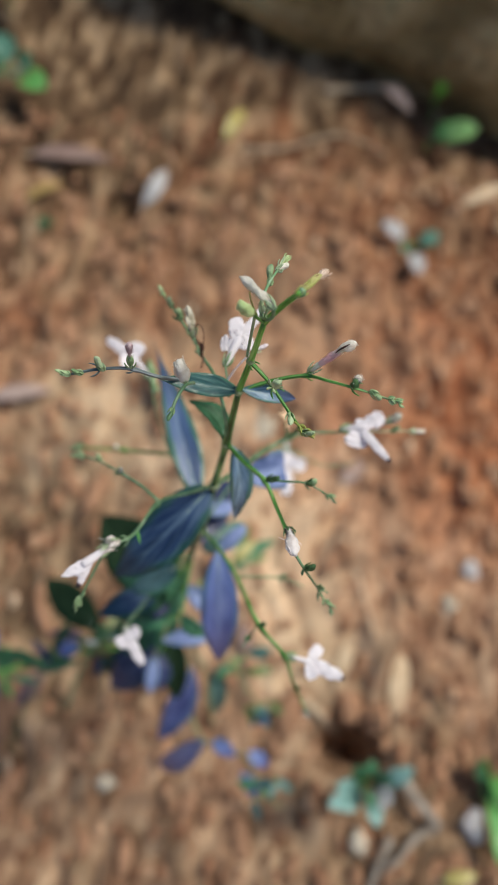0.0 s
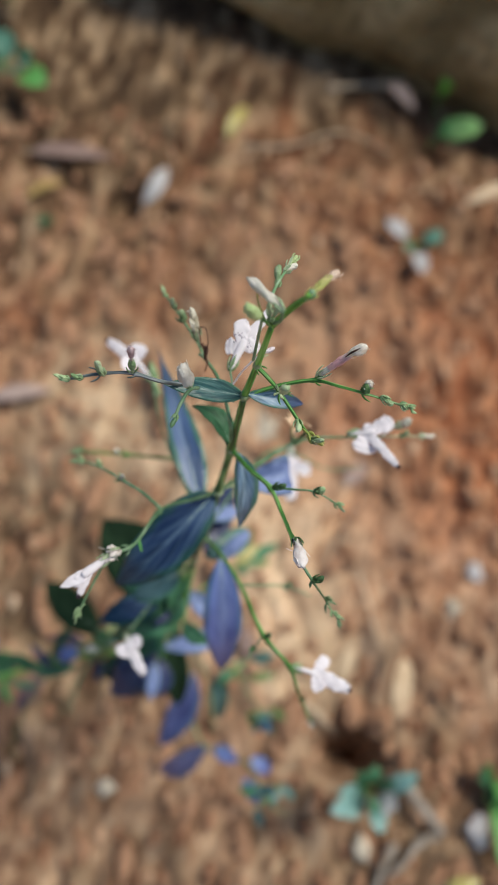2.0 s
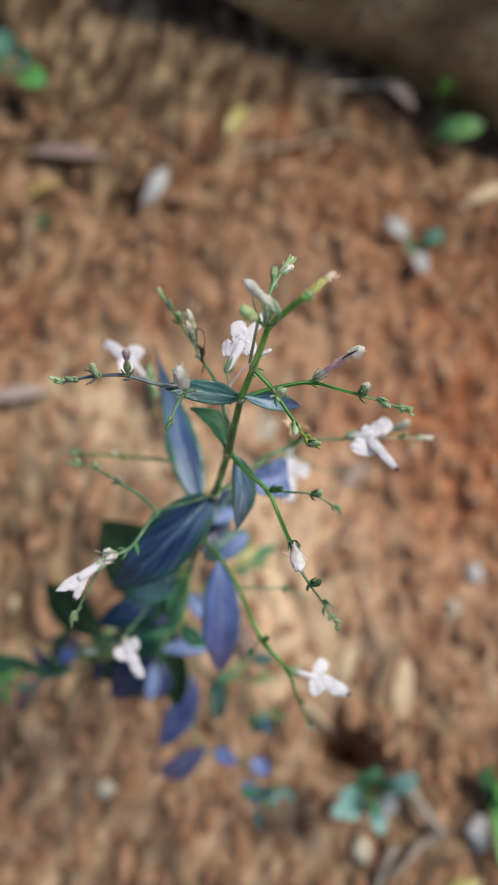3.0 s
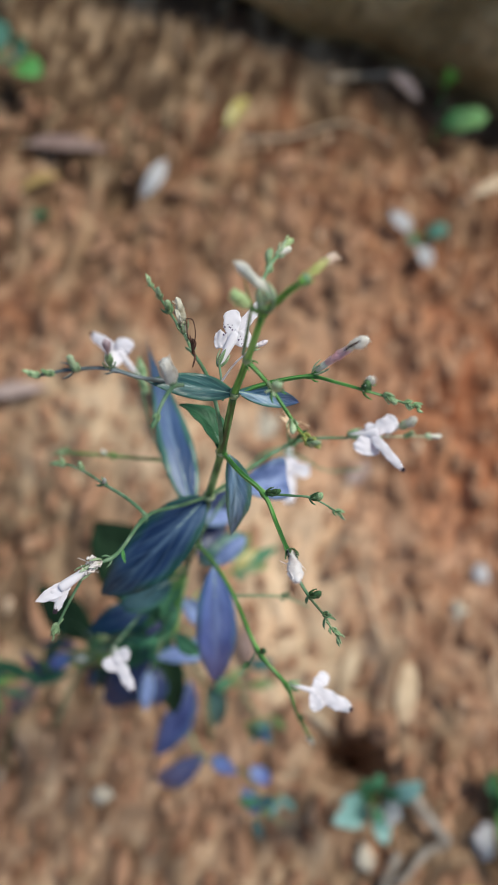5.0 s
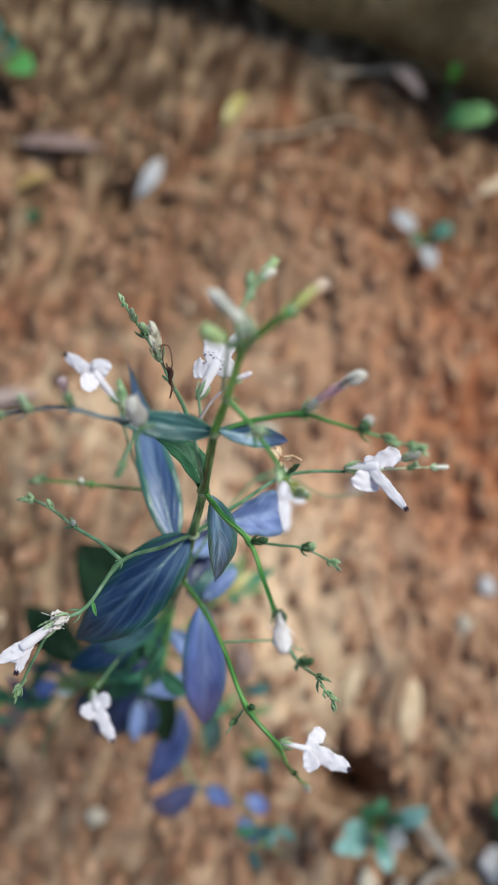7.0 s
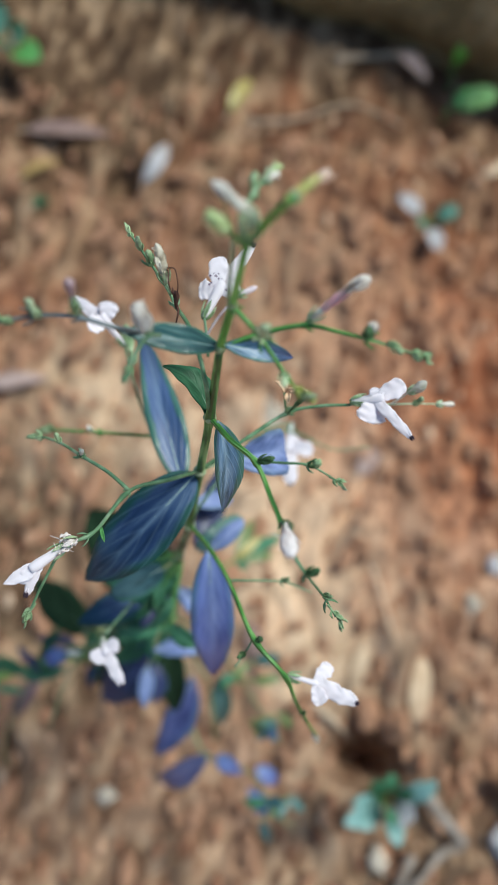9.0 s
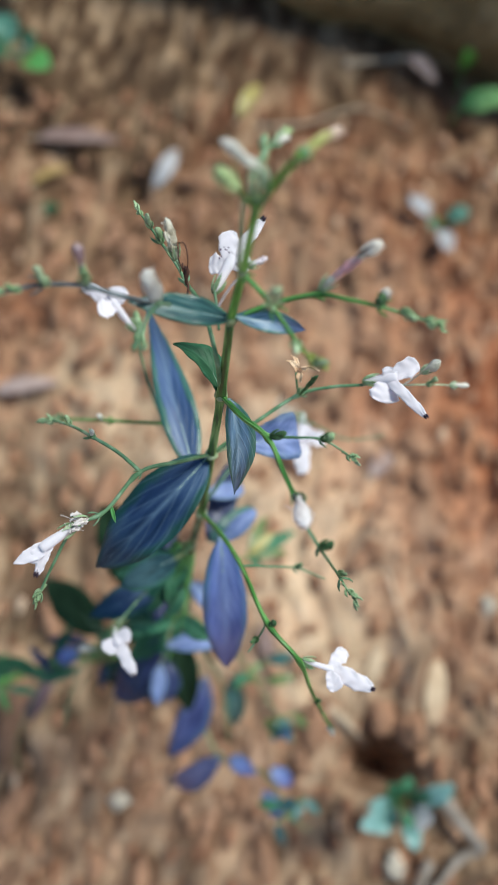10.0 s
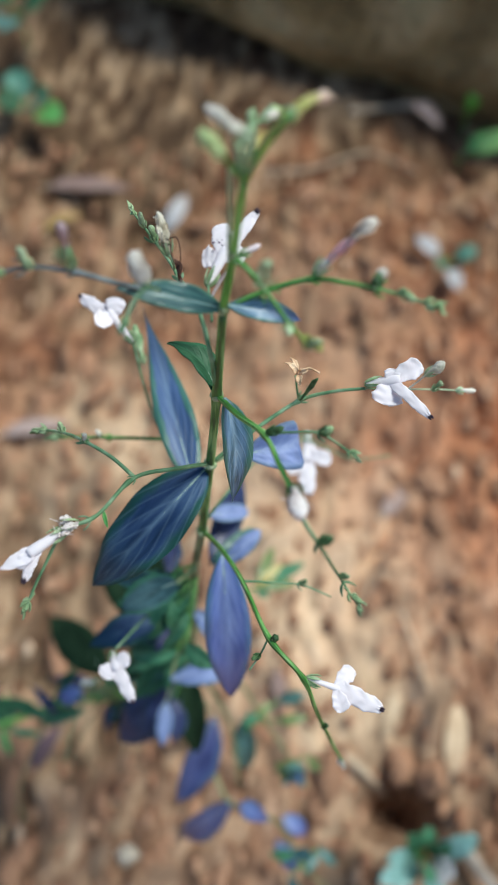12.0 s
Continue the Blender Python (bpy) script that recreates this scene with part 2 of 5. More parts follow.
def rock_material():
    """Weathered olive-brown stone: broad earth stains, pale weathered blotches and a pitted grain."""
    m, t, b = material("brown_rock", 0.92, 0.2)
    broad, blotch, pits = noise_at(t, 9, 4), noise_at(t, 24, 5), noise_at(t, 150, 4)
    col = ramp(t, broad, [(0.34, (0.10, 0.066, 0.028)), (0.50, (0.27, 0.178, 0.080)), (0.66, (0.52, 0.365, 0.18))])
    stain = ramp(t, blotch, [(0.36, (0.070, 0.048, 0.022)), (0.50, (0.28, 0.19, 0.088)), (0.60, (0.62, 0.45, 0.25)), (0.70, (0.50, 0.41, 0.23))])
    col = mix(t, 0.5, col, stain)
    col = mix(t, calc(t, "MULTIPLY", calc(t, "GREATER_THAN", pits, 0.58), 0.5), col, (0.075, 0.052, 0.026))
    t.links.new(col, b.inputs["Base Color"])
    bump(t, b, calc(t, "ADD", blotch, calc(t, "MULTIPLY", pits, 0.4)), 1.0, 0.014)
    return m


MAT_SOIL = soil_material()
MAT_CLOD = speckled("soil_clod", (0.24, 0.115, 0.068), (0.44, 0.235, 0.142), (0.70, 0.48, 0.32), 120, 0.95, 0.6, 0.0008, 0.15)
MAT_ROCK = rock_material()
MAT_STEM = stem_material("green_stem", (0.016, 0.080, 0.014), (0.075, 0.255, 0.042), (0.25, 0.47, 0.16))
MAT_STEM_MID = stem_material("dark_ridged_stem", (0.028, 0.050, 0.015), (0.082, 0.225, 0.048), (0.30, 0.50, 0.19))
MAT_RIB = speckled("pale_leaf_rib", (0.26, 0.42, 0.32), (0.42, 0.56, 0.46), (0.60, 0.70, 0.62), 900, 0.5)
MAT_STEM_TOP = stem_material("bright_green_shoot", (0.05, 0.17, 0.025), (0.15, 0.42, 0.06), (0.36, 0.62, 0.18))
MAT_STEM_LOW = stem_material("olive_stem", (0.055, 0.068, 0.03), (0.165, 0.20, 0.085), (0.36, 0.39, 0.22))
MAT_PURPLE = stem_material("purple_grey_branch", (0.05, 0.06, 0.07), (0.13, 0.17, 0.17), (0.28, 0.30, 0.34))
MAT_JOINT = speckled("pale_joint", (0.22, 0.34, 0.14), (0.40, 0.50, 0.28), (0.62, 0.66, 0.46), 900, 0.6)
MAT_TWIG = speckled("grey_green_branch", (0.05, 0.13, 0.06), (0.13, 0.26, 0.13), (0.32, 0.44, 0.30), 450, 0.5, 0.2, 0.0001)
MAT_TIP = speckled("yellow_green_tip", (0.25, 0.30, 0.06), (0.42, 0.46, 0.12), (0.65, 0.55, 0.30), 400, 0.5)
MAT_DRY = speckled("dry_pink_tip", (0.45, 0.30, 0.22), (0.65, 0.48, 0.38), (0.80, 0.68, 0.58), 500, 0.7)
# Widest pale band: soft sky sheen painted down the middle of the blade.
MAT_BLUE = leaf_material("blue_green_leaf", (0.125, 0.182, 0.50), (0.062, 0.098, 0.335), (0.50, 0.62, 0.84), green=0.5, tip=(0.085, 0.066, 0.205), rib_glow_w=0.55, sheen=0.6, lines=0.18)
MAT_PALE = leaf_material("pale_blue_leaf", (0.26, 0.33, 0.62), (0.15, 0.21, 0.44), (0.52, 0.62, 0.82), green=0.4, rib_glow_w=0.3, lines=0.2, sheen=0.35, rough=0.5)
MAT_OLIVE = leaf_material("olive_leaf", (0.19, 0.26, 0.07), (0.11, 0.17, 0.05), (0.4, 0.42, 0.2), veins=5.0, green=0.3)
MAT_TEALPALE = leaf_material("streaked_teal_leaf", (0.11, 0.23, 0.38), (0.035, 0.11, 0.18), (0.66, 0.76, 0.84), green=1.5, rib_glow_w=0.14, tip=(0.06, 0.075, 0.24))
MAT_SLATE = leaf_material("slate_leaf", (0.037, 0.080, 0.186), (0.017, 0.041, 0.098), (0.32, 0.46, 0.58), veins=5.0, green=1.5, rib_glow_w=0.12, lines=0.45, sheen=0.2, rough=0.5, tip=(0.022, 0.070, 0.090), margin=(0.024, 0.105, 0.060))
MAT_HANG = leaf_material("streaked_blue_leaf", (0.16, 0.28, 0.44), (0.065, 0.140, 0.20), (0.60, 0.74, 0.82), green=1.5, rib_glow_w=0.22, lines=0.3)
MAT_NAVY = leaf_material("navy_leaf", (0.035, 0.048, 0.135), (0.018, 0.022, 0.07), (0.12, 0.16, 0.34), green=0.2, sheen=0.4, lines=0.2)
MAT_LONG = leaf_material("teal_blue_leaf", (0.070, 0.130, 0.290), (0.036, 0.076, 0.180), (0.34, 0.48, 0.60), green=2.0, lines=0.16, rib_glow_w=0.14, tip=(0.030, 0.040, 0.075))
MAT_DUSKTEAL = leaf_material("dusky_teal_leaf", (0.034, 0.090, 0.115), (0.016, 0.048, 0.064), (0.09, 0.18, 0.20), sheen=0.2, rough=0.6, lines=0.2)
MAT_MID = leaf_material("mid_green_leaf", (0.075, 0.25, 0.13), (0.035, 0.13, 0.07), (0.26, 0.46, 0.30), sheen=0.3, rough=0.5)
MAT_TEAL = leaf_material("teal_leaf", (0.055, 0.18, 0.165), (0.022, 0.090, 0.092), (0.48, 0.68, 0.64), veins=4.0, rib_glow_w=0.14, lines=0.35)
MAT_GREEN = leaf_material("dark_green_leaf", (0.034, 0.115, 0.055), (0.020, 0.075, 0.036), (0.14, 0.30, 0.16), sheen=0.25, rough=0.5, lines=0.18)
MAT_INDIGO = leaf_material("indigo_leaf", (0.060, 0.075, 0.22), (0.030, 0.036, 0.12), (0.20, 0.25, 0.46), green=0.3, sheen=0.5, lines=0.2)
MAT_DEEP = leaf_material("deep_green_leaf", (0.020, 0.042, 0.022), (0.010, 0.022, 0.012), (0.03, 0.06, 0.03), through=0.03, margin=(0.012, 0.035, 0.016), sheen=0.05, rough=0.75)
MAT_FRESH = leaf_material("fresh_green_leaf", (0.16, 0.50, 0.12), (0.09, 0.36, 0.08), (0.36, 0.62, 0.30), veins=5.0, through=0.25, green=0.0)
MAT_BRIGHT = leaf_material("bright_green_leaf", (0.34, 0.64, 0.22), (0.23, 0.48, 0.15), (0.68, 0.90, 0.50), veins=5.0, through=0.3, green=0.0)
MAT_PALETEAL = leaf_material("pale_teal_leaf", (0.24, 0.45, 0.42), (0.12, 0.28, 0.25), (0.50, 0.68, 0.66), veins=5.0, green=0.0)
MAT_TEALDULL = leaf_material("dull_teal_leaf", (0.10, 0.27, 0.20), (0.05, 0.16, 0.11), (0.28, 0.46, 0.38), veins=5.0, green=0.0, sheen=0.4, rough=0.5)
MAT_YELLOW = leaf_material("yellow_leaf", (0.55, 0.48, 0.14), (0.40, 0.30, 0.10), (0.7, 0.62, 0.3), veins=5.0, green=0.0)
MAT_PURPLEDEAD = leaf_material("dark_purple_dead_leaf", (0.15, 0.10, 0.12), (0.08, 0.05, 0.06), (0.22, 0.16, 0.18), rough=0.8, sheen=0.2, green=0.0)
MAT_DEAD = leaf_material("dead_grey_leaf", (0.36, 0.25, 0.22), (0.22, 0.14, 0.125), (0.47, 0.36, 0.33), rough=0.8, veins=6.0, sheen=0.2, green=0.0)
MAT_PINKLEAF = leaf_material("pinkish_dead_leaf", (0.50, 0.38, 0.345), (0.33, 0.235, 0.21), (0.62, 0.50, 0.46), rough=0.8, veins=6.0, sheen=0.2, green=0.0)
MAT_LILAC = leaf_material("faded_lilac_leaf", (0.58, 0.57, 0.59), (0.36, 0.35, 0.36), (0.78, 0.77, 0.79), rough=0.7, veins=6.0, sheen=0.2, green=0.0)
MAT_DUN = speckled("weathered_stalk", (0.20, 0.165, 0.135), (0.34, 0.285, 0.24), (0.50, 0.44, 0.385), 200, 0.85)
MAT_LIME = leaf_material("lime_green_leaf", (0.30, 0.78, 0.10), (0.20, 0.62, 0.06), (0.5, 0.85, 0.3), veins=5.0, through=0.3, green=0.0)
MAT_TAN = speckled("tan_dry_bract", (0.40, 0.27, 0.17), (0.56, 0.42, 0.28), (0.70, 0.55, 0.39), 150, 0.85)
MAT_OCHRE = leaf_material("ochre_dead_leaf", (0.44, 0.31, 0.12), (0.30, 0.19, 0.08), (0.56, 0.42, 0.20), rough=0.8, veins=5.0, sheen=0.2, green=0.0)
MAT_STRAW = speckled("straw", (0.42, 0.30, 0.20), (0.58, 0.45, 0.32), (0.72, 0.60, 0.46), 200, 0.8)
MAT_PETAL = petal_material("white_petal", (0.94, 0.91, 0.945), (0.89, 0.82, 0.90))
MAT_SPOTTED = petal_material("spotted_petal", (0.94, 0.91, 0.945), (0.89, 0.82, 0.90), 0.9)
MAT_SEPAL = speckled("pale_green_sepal", (0.10, 0.20, 0.08), (0.30, 0.44, 0.23), (0.58, 0.66, 0.46), 700, 0.6)
MAT_DARKSEPAL = speckled("dark_green_sepal", (0.02, 0.06, 0.02), (0.06, 0.14, 0.05), (0.16, 0.28, 0.12), 900, 0.6)
MAT_PALEGREEN = speckled("pale_grey_green_bud", (0.26, 0.38, 0.22), (0.42, 0.54, 0.34), (0.62, 0.70, 0.52), 700, 0.6)
MAT_WILT = speckled("wilted_petal", (0.56, 0.42, 0.37), (0.87, 0.79, 0.77), (0.95, 0.91, 0.90), 420, 0.7, 0.8, 0.0004)
MAT_PINKWILT = speckled("pinkish_wilted_petal", (0.50, 0.36, 0.33), (0.92, 0.86, 0.86), (0.96, 0.92, 0.93), 620, 0.7, 0.3, 0.0002)
MAT_CREAMWILT = speckled("flecked_cream_petal", (0.24, 0.18, 0.11), (0.64, 0.59, 0.46), (0.86, 0.82, 0.73), 520, 0.75, 0.8, 0.0004)
MAT_PALEBUD = speckled("greenish_white_bud", (0.50, 0.53, 0.42), (0.70, 0.70, 0.62), (0.84, 0.83, 0.78), 700, 0.6)
MAT_LIMEBUD = speckled("pale_lime_bud", (0.30, 0.42, 0.17), (0.48, 0.60, 0.30), (0.68, 0.76, 0.50), 600, 0.6)
MAT_DUSKBUD = speckled("dusky_purple_bud", (0.17, 0.10, 0.13), (0.46, 0.33, 0.37), (0.78, 0.68, 0.68), 480, 0.7)
MAT_CREAMBUD = speckled("greyish_cream_bud", (0.44, 0.45, 0.33), (0.70, 0.67, 0.58), (0.86, 0.81, 0.76), 620, 0.7)
MAT_WHITEBUD = speckled("white_pink_bud", (0.60, 0.45, 0.52), (0.78, 0.68, 0.72), (0.88, 0.84, 0.84), 600, 0.6)
MAT_PINKBUD = speckled("pink_purple_bud", (0.74, 0.34, 0.40), (0.92, 0.58, 0.58), (0.95, 0.84, 0.79), 520, 0.6)
MAT_FUZZ = speckled("fuzzy_pale_bud", (0.60, 0.52, 0.44), (0.82, 0.76, 0.68), (0.93, 0.90, 0.84), 900, 0.8, 0.8, 0.0004)
MAT_ANTHER = speckled("purple_black_anther", (0.01, 0.006, 0.012), (0.025, 0.012, 0.03), (0.06, 0.03, 0.06), 1500, 0.5)
MAT_WITHER = speckled("withered_brown", (0.03, 0.015, 0.012), (0.08, 0.035, 0.025), (0.16, 0.08, 0.06), 900, 0.8)
MAT_ORANGE = speckled("withered_orange_petal", (0.42, 0.24, 0.12), (0.72, 0.50, 0.32), (0.86, 0.70, 0.52), 700, 0.7)
MAT_PEBBLE = speckled("pale_pebble", (0.50, 0.42, 0.32), (0.70, 0.61, 0.49), (0.84, 0.77, 0.66), 160, 0.8)
MAT_WHITEPEB = speckled("white_lilac_pebble", (0.60, 0.55, 0.55), (0.78, 0.74, 0.75), (0.88, 0.85, 0.86), 160, 0.7)


# ---------- building helpers ----------
def P(x, y, z):
    """A place given in millimetres."""
    return Vector((x, y, z)) / 1000


def obj(name, bm, mat, parent=None, label=""):
    me = bpy.data.meshes.new(name)
    bm.normal_update()
    bm.to_mesh(me)
    bm.free()
    me.shade_smooth()
    me.materials.append(mat)
    ob = new(name, me)
    if parent is not None:
        ob.parent = parent
    if label:
        tagged(ob, label)
    return ob


part = obj


def smooth_line(pts, steps=6):
    """A rounded line through the given places."""
    out = []
    q = [pts[0] * 2 - pts[1], *pts, pts[-1] * 2 - pts[-2]]
    for i in range(1, len(q) - 2):
        for k in range(steps):
            s = k / steps
            a, b, c, d = q[i - 1], q[i], q[i + 1], q[i + 2]
            out.append(0.5 * ((2 * b) + (c - a) * s + (2 * a - 5 * b + 4 * c - d) * s * s + (3 * b - a - 3 * c + d) * s ** 3))
    out.append(pts[-1].copy())
    return out


def add_tube(bm, line, radius, sides=8, square=0.0):
    """Sweeps a round or four-ridged section along line; radius is a function of 0..1."""
    rings = []
    side = None
    for i, p in enumerate(line):
        d = (line[min(i + 1, len(line) - 1)] - line[max(i - 1, 0)]).normalized()
        if side is None:
            side = d.orthogonal().normalized()
        side = (side - d * side.dot(d)).normalized()
        up = d.cross(side)
        r = radius(i / (len(line) - 1))
        ring = []
        for k in range(sides):
            a = 2 * math.pi * k / sides
            rr = r * (1 + square * math.cos(4 * a))
            ring.append(bm.verts.new(p + (side * math.cos(a) + up * math.sin(a)) * rr))
        rings.append(ring)
    uvl = bm.loops.layers.uv.verify()
    run = 0.0
    for i, (a, b) in enumerate(zip(rings, rings[1:])):
        step = (line[i + 1] - line[i]).length * 1000
        for k in range(sides):
            f = bm.faces.new((a[k], a[(k + 1) % sides], b[(k + 1) % sides], b[k]))
            for lp, q in zip(f.loops, ((run, k / sides), (run, (k + 1) / sides), (run + step, (k + 1) / sides), (run + step, k / sides))):
                lp[uvl].uv = q
        run += step
    bm.faces.new(rings[0][::-1])
    bm.faces.new(rings[-1])


def branch(parent, pts, r0, r1, mat, name="branch", label="", knots=()):
    """A tapering branch through places in millimetres, with swollen joints at the given fractions."""
    bm = bmesh.new()
    line = smooth_line([P(*p) for p in pts])

    def radius(s):
        r = (0.72 if r0 > 0.4 else 0.98) * (r0 + (r1 - r0) * s)
        for k in knots:
            r *= 1 + 0.55 * math.exp(-((s - k) / 0.018) ** 2)
        return r / 1000
    add_tube(bm, line, radius, 12 if r0 > 0.45 else 8, 0.11 if r0 > 0.45 else 0.0)
    for i, k in enumerate(knots if r0 < 0.5 else ()):
        j = min(len(line) - 2, int(k * (len(line) - 1)))
        d = (line[j + 1] - line[j]).normalized()
        for sgn in (-1, 1):
            o = (d.cross(Vector((0.3, -0.4, 1))) * sgn + Vector((0, 0, 0.4))).normalized()
            add_blade(bm, line[j], line[j] + (d + o * 0.7).normalized() * (0.0014 + 0.0004 * i), 0.0005, o, fold=25, thick=0.00012, nu=5, nv=4)
    return part(name, bm, mat, parent, label)


def add_blade(bm, base, tip, width, normal, fold=18.0, arch=0.08, droop=0.0, profile="lance", ripple=0.03, thick=0.0002, nu=16, nv=8, twist=0.0, skew=0.0, frill=0.0, bend=0.0):
    """A leaf or petal blade of real thickness from base to tip."""
    uvl = bm.loops.layers.uv.verify()
    axis = tip - base
    length = axis.length
    t = axis / length
    n0 = (normal - t * normal.dot(t)).normalized()
    fo = radians(fold)
    shapes = {"lance": lambda u: (u ** 0.75) * (1 - u) ** 0.95 / 0.327,
              "oval": lambda u: math.sqrt(max(0.0, 1 - (2 * u - 1) ** 2)),
              "lobe": lambda u: (u ** 0.8) * (1 - u) ** 0.38 / 0.56,
              "blunt": lambda u: (u ** 0.6) * (1 - u) ** 0.1 / 0.80,
              "elliptic": lambda u: (u ** 0.55) * (1 - u) ** 0.95 / 0.389,
              "long_tailed": lambda u: (u ** 0.7) * (1 - u) ** 1.75 / 0.231,
              "tailed": lambda u: (u ** 0.7) * (1 - u) ** 1.35 / 0.268,
              "strap": lambda u: (min(1.0, u * 4 + 0.55)) * (1 - 0.18 * u) * (1 - u ** 7) ** 0.5}
    prof = shapes[profile]
    layers = []
    for layer in (0, 1):
        grid = []
        for i in range(nu + 1):
            u = i / nu
            n = Matrix.Rotation(radians(twist) * u, 3, t) @ n0
            s = n.cross(t)
            c = base + axis * u + n * length * (arch * 4 * u * (1 - u) - droop * u * u) + n0.cross(t) * length * bend * 4 * u * (1 - u)
            hw = max(0.02, prof(min(0.995, max(0.005, u)))) * width / 2
            row = []
            for j in range(nv + 1):
                v = -1 + 2 * j / nv
                side = 1 + skew * (1 if v > 0 else -1)
                side *= 1 + frill * (math.sin(u * 17 + (0.7 if v > 0 else 2.9)) + 0.6 * math.sin(u * 41 + (2.0 if v > 0 else 0.3)))
                off = (s * v * hw * math.cos(fo) + n * abs(v) * hw * math.sin(fo)) * side
                wob = ripple * width * math.sin(u * 19 + abs(v) * 3 + v) * abs(v)
                row.append(bm.verts.new(c + off + n * (wob - layer * thick)))
            grid.append(row)
        layers.append(grid)

    def face(vs, uvs):
        f = bm.faces.new(vs)
        for lp, q in zip(f.loops, uvs):
            lp[uvl].uv = q
    for layer, grid in enumerate(layers):
        for i in range(nu):
            for j in range(nv):
                vs = [grid[i][j], grid[i][j + 1], grid[i + 1][j + 1], grid[i + 1][j]]
                uvs = [(i / nu, j / nv), (i / nu, (j + 1) / nv), ((i + 1) / nu, (j + 1) / nv), ((i + 1) / nu, j / nv)]
                if layer:
                    vs, uvs = vs[::-1], uvs[::-1]
                face(vs, uvs)
    a, b = layers
    for i in range(nu):
        for j in (0, nv):
            vs = [a[i][j], a[i + 1][j], b[i + 1][j], b[i][j]]
            if j:
                vs = vs[::-1]
            face(vs, [(i / nu, j / nv)] * 4)
    for j in range(nv):
        face([a[0][j + 1], a[0][j], b[0][j], b[0][j + 1]], [(0, 0.5)] * 4)
        face([a[nu][j], a[nu][j + 1], b[nu][j + 1], b[nu][j]], [(1, 0.5)] * 4)


def leaf(parent, base, tip, width, mat, normal=(0, -0.3, 1), label="", rib=True, **shape):
    bm = bmesh.new()
    b, t = P(*base), P(*tip)
    add_blade(bm, b, t, width / 1000, Vector(normal), **shape)
    ob = part("leaf", bm, mat, parent, label)
    if rib:
        n = Vector(normal)
        ax = t - b
        n = (n - ax * n.dot(ax) / ax.length_squared).normalized()
        arch, droop = shape.get("arch", 0.08), shape.get("droop", 0.0)
        side = n.cross(ax.normalized()) * ax.length * shape.get("bend", 0.0)
        line = [b + ax * u + side * 4 * u * (1 - u) + n * (ax.length * (arch * 4 * u * (1 - u) - droop * u * u) - 0.00018) for u in [i / 10 for i in range(10)]]
        bm = bmesh.new()
        add_tube(bm, line, lambda s: (0.26 - 0.2 * s) / 1000, 6)
        part("midrib", bm, MAT_RIB, ob)
    return ob


def add_lathe(bm, base, tip, profile, sides=10, rings=12, ridges=0.0):
    axis = tip - base
    d = axis.normalized()
    side = d.orthogonal().normalized()
    up = d.cross(side)
    prev = None
    for i in range(rings + 1):
        s = i / rings
        r = max(1e-5, profile(s))
        ring = [bm.verts.new(base + axis * s + (side * math.cos(a) + up * math.sin(a)) * r * (1 + ridges * math.cos(5 * a)))
                for a in [2 * math.pi * k / sides for k in range(sides)]]
        if prev:
            for k in range(sides):
                bm.faces.new((prev[k], prev[(k + 1) % sides], ring[(k + 1) % sides], ring[k]))
        else:
            bm.faces.new(ring[::-1])
        prev = ring
    bm.faces.new(prev)


def add_calyx(bm, base, d, length, width, spread=0.35, count=5):
    """Narrow pointed sepals round the foot of a flower or bud."""
    side = d.orthogonal().normalized()
    up = d.cross(side)
    for k in range(count):
        a = 2 * math.pi * k / count + 0.4
        out = side * math.cos(a) + up * math.sin(a)
        start = base + out * width * 0.35
        add_blade(bm, start, start + (d + out * spread).normalized() * length * (0.85 + 0.25 * ((k * 7) % 5) / 5), width, out, fold=25, arch=0.06,
                  thick=0.00012, nu=6, nv=4)


def bud(parent, base, tip, width, mat, calyx=MAT_SEPAL, sepals=2.2, label="", waist=0.0, hairs=0, lump=0.55, plump=False):
    """A closed bud: a swollen body on a short stalk with sepals round its foot."""
    b, t = P(*base), P(*tip)
    d = (t - b).normalized()
    w = width / 2000 * (1.0 if plump or hairs or waist else 0.88)
    bm = bmesh.new()

    def profile(s):
        if plump:
            return w * math.sin(math.pi * min(1, max(0, 0.08 + 0.90 * s))) ** 0.55
        q = min(1.0, max(0.0, (s - 0.05) / 0.6))
        r = w * (0.42 + 0.58 * q * q * (3 - 2 * q)) * math.sqrt(max(0.02, 1 - (max(0.0, s - 0.7) / 0.3) ** 2))
        if waist:
            r *= 0.62 + 0.38 * (1 / (1 + math.exp(-(s - waist) * 16)))
        return r
    add_lathe(bm, b, t, profile, ridges=0.13)
    for v in bm.verts:
        v.co += Vector((noise.noise(v.co * 900), noise.noise(v.co * 900 + Vector((9, 0, 0))), noise.noise(v.co * 900 + Vector((0, 9, 0))))) * w * lump
    rng = random.Random(int(abs(base[0] * 31 + base[1] * 7 + tip[2])))
    for _ in range(hairs * 3 + 12):
        s = rng.random()
        o = Vector((rng.gauss(0, 1), rng.gauss(0, 1), rng.gauss(0, 1)))
        o = (o - d * o.dot(d)).normalized()
        p = b + (t - b) * s + o * profile(s) * 0.95
        add_tube(bm, [p, p + (o + d * rng.uniform(0, 0.8)) * rng.uniform(0.0002, 0.0004)], lambda q: 0.000018 * (1.2 - q), 3)
    ob = part("bud", bm, mat, parent, label)
    if sepals:
        bm = bmesh.new()
        add_calyx(bm, b - d * 0.0002, d, sepals / 1000 * 1.05, max(0.00038, w * 0.75), 0.36)
        part("calyx", bm, calyx, ob)
    return ob


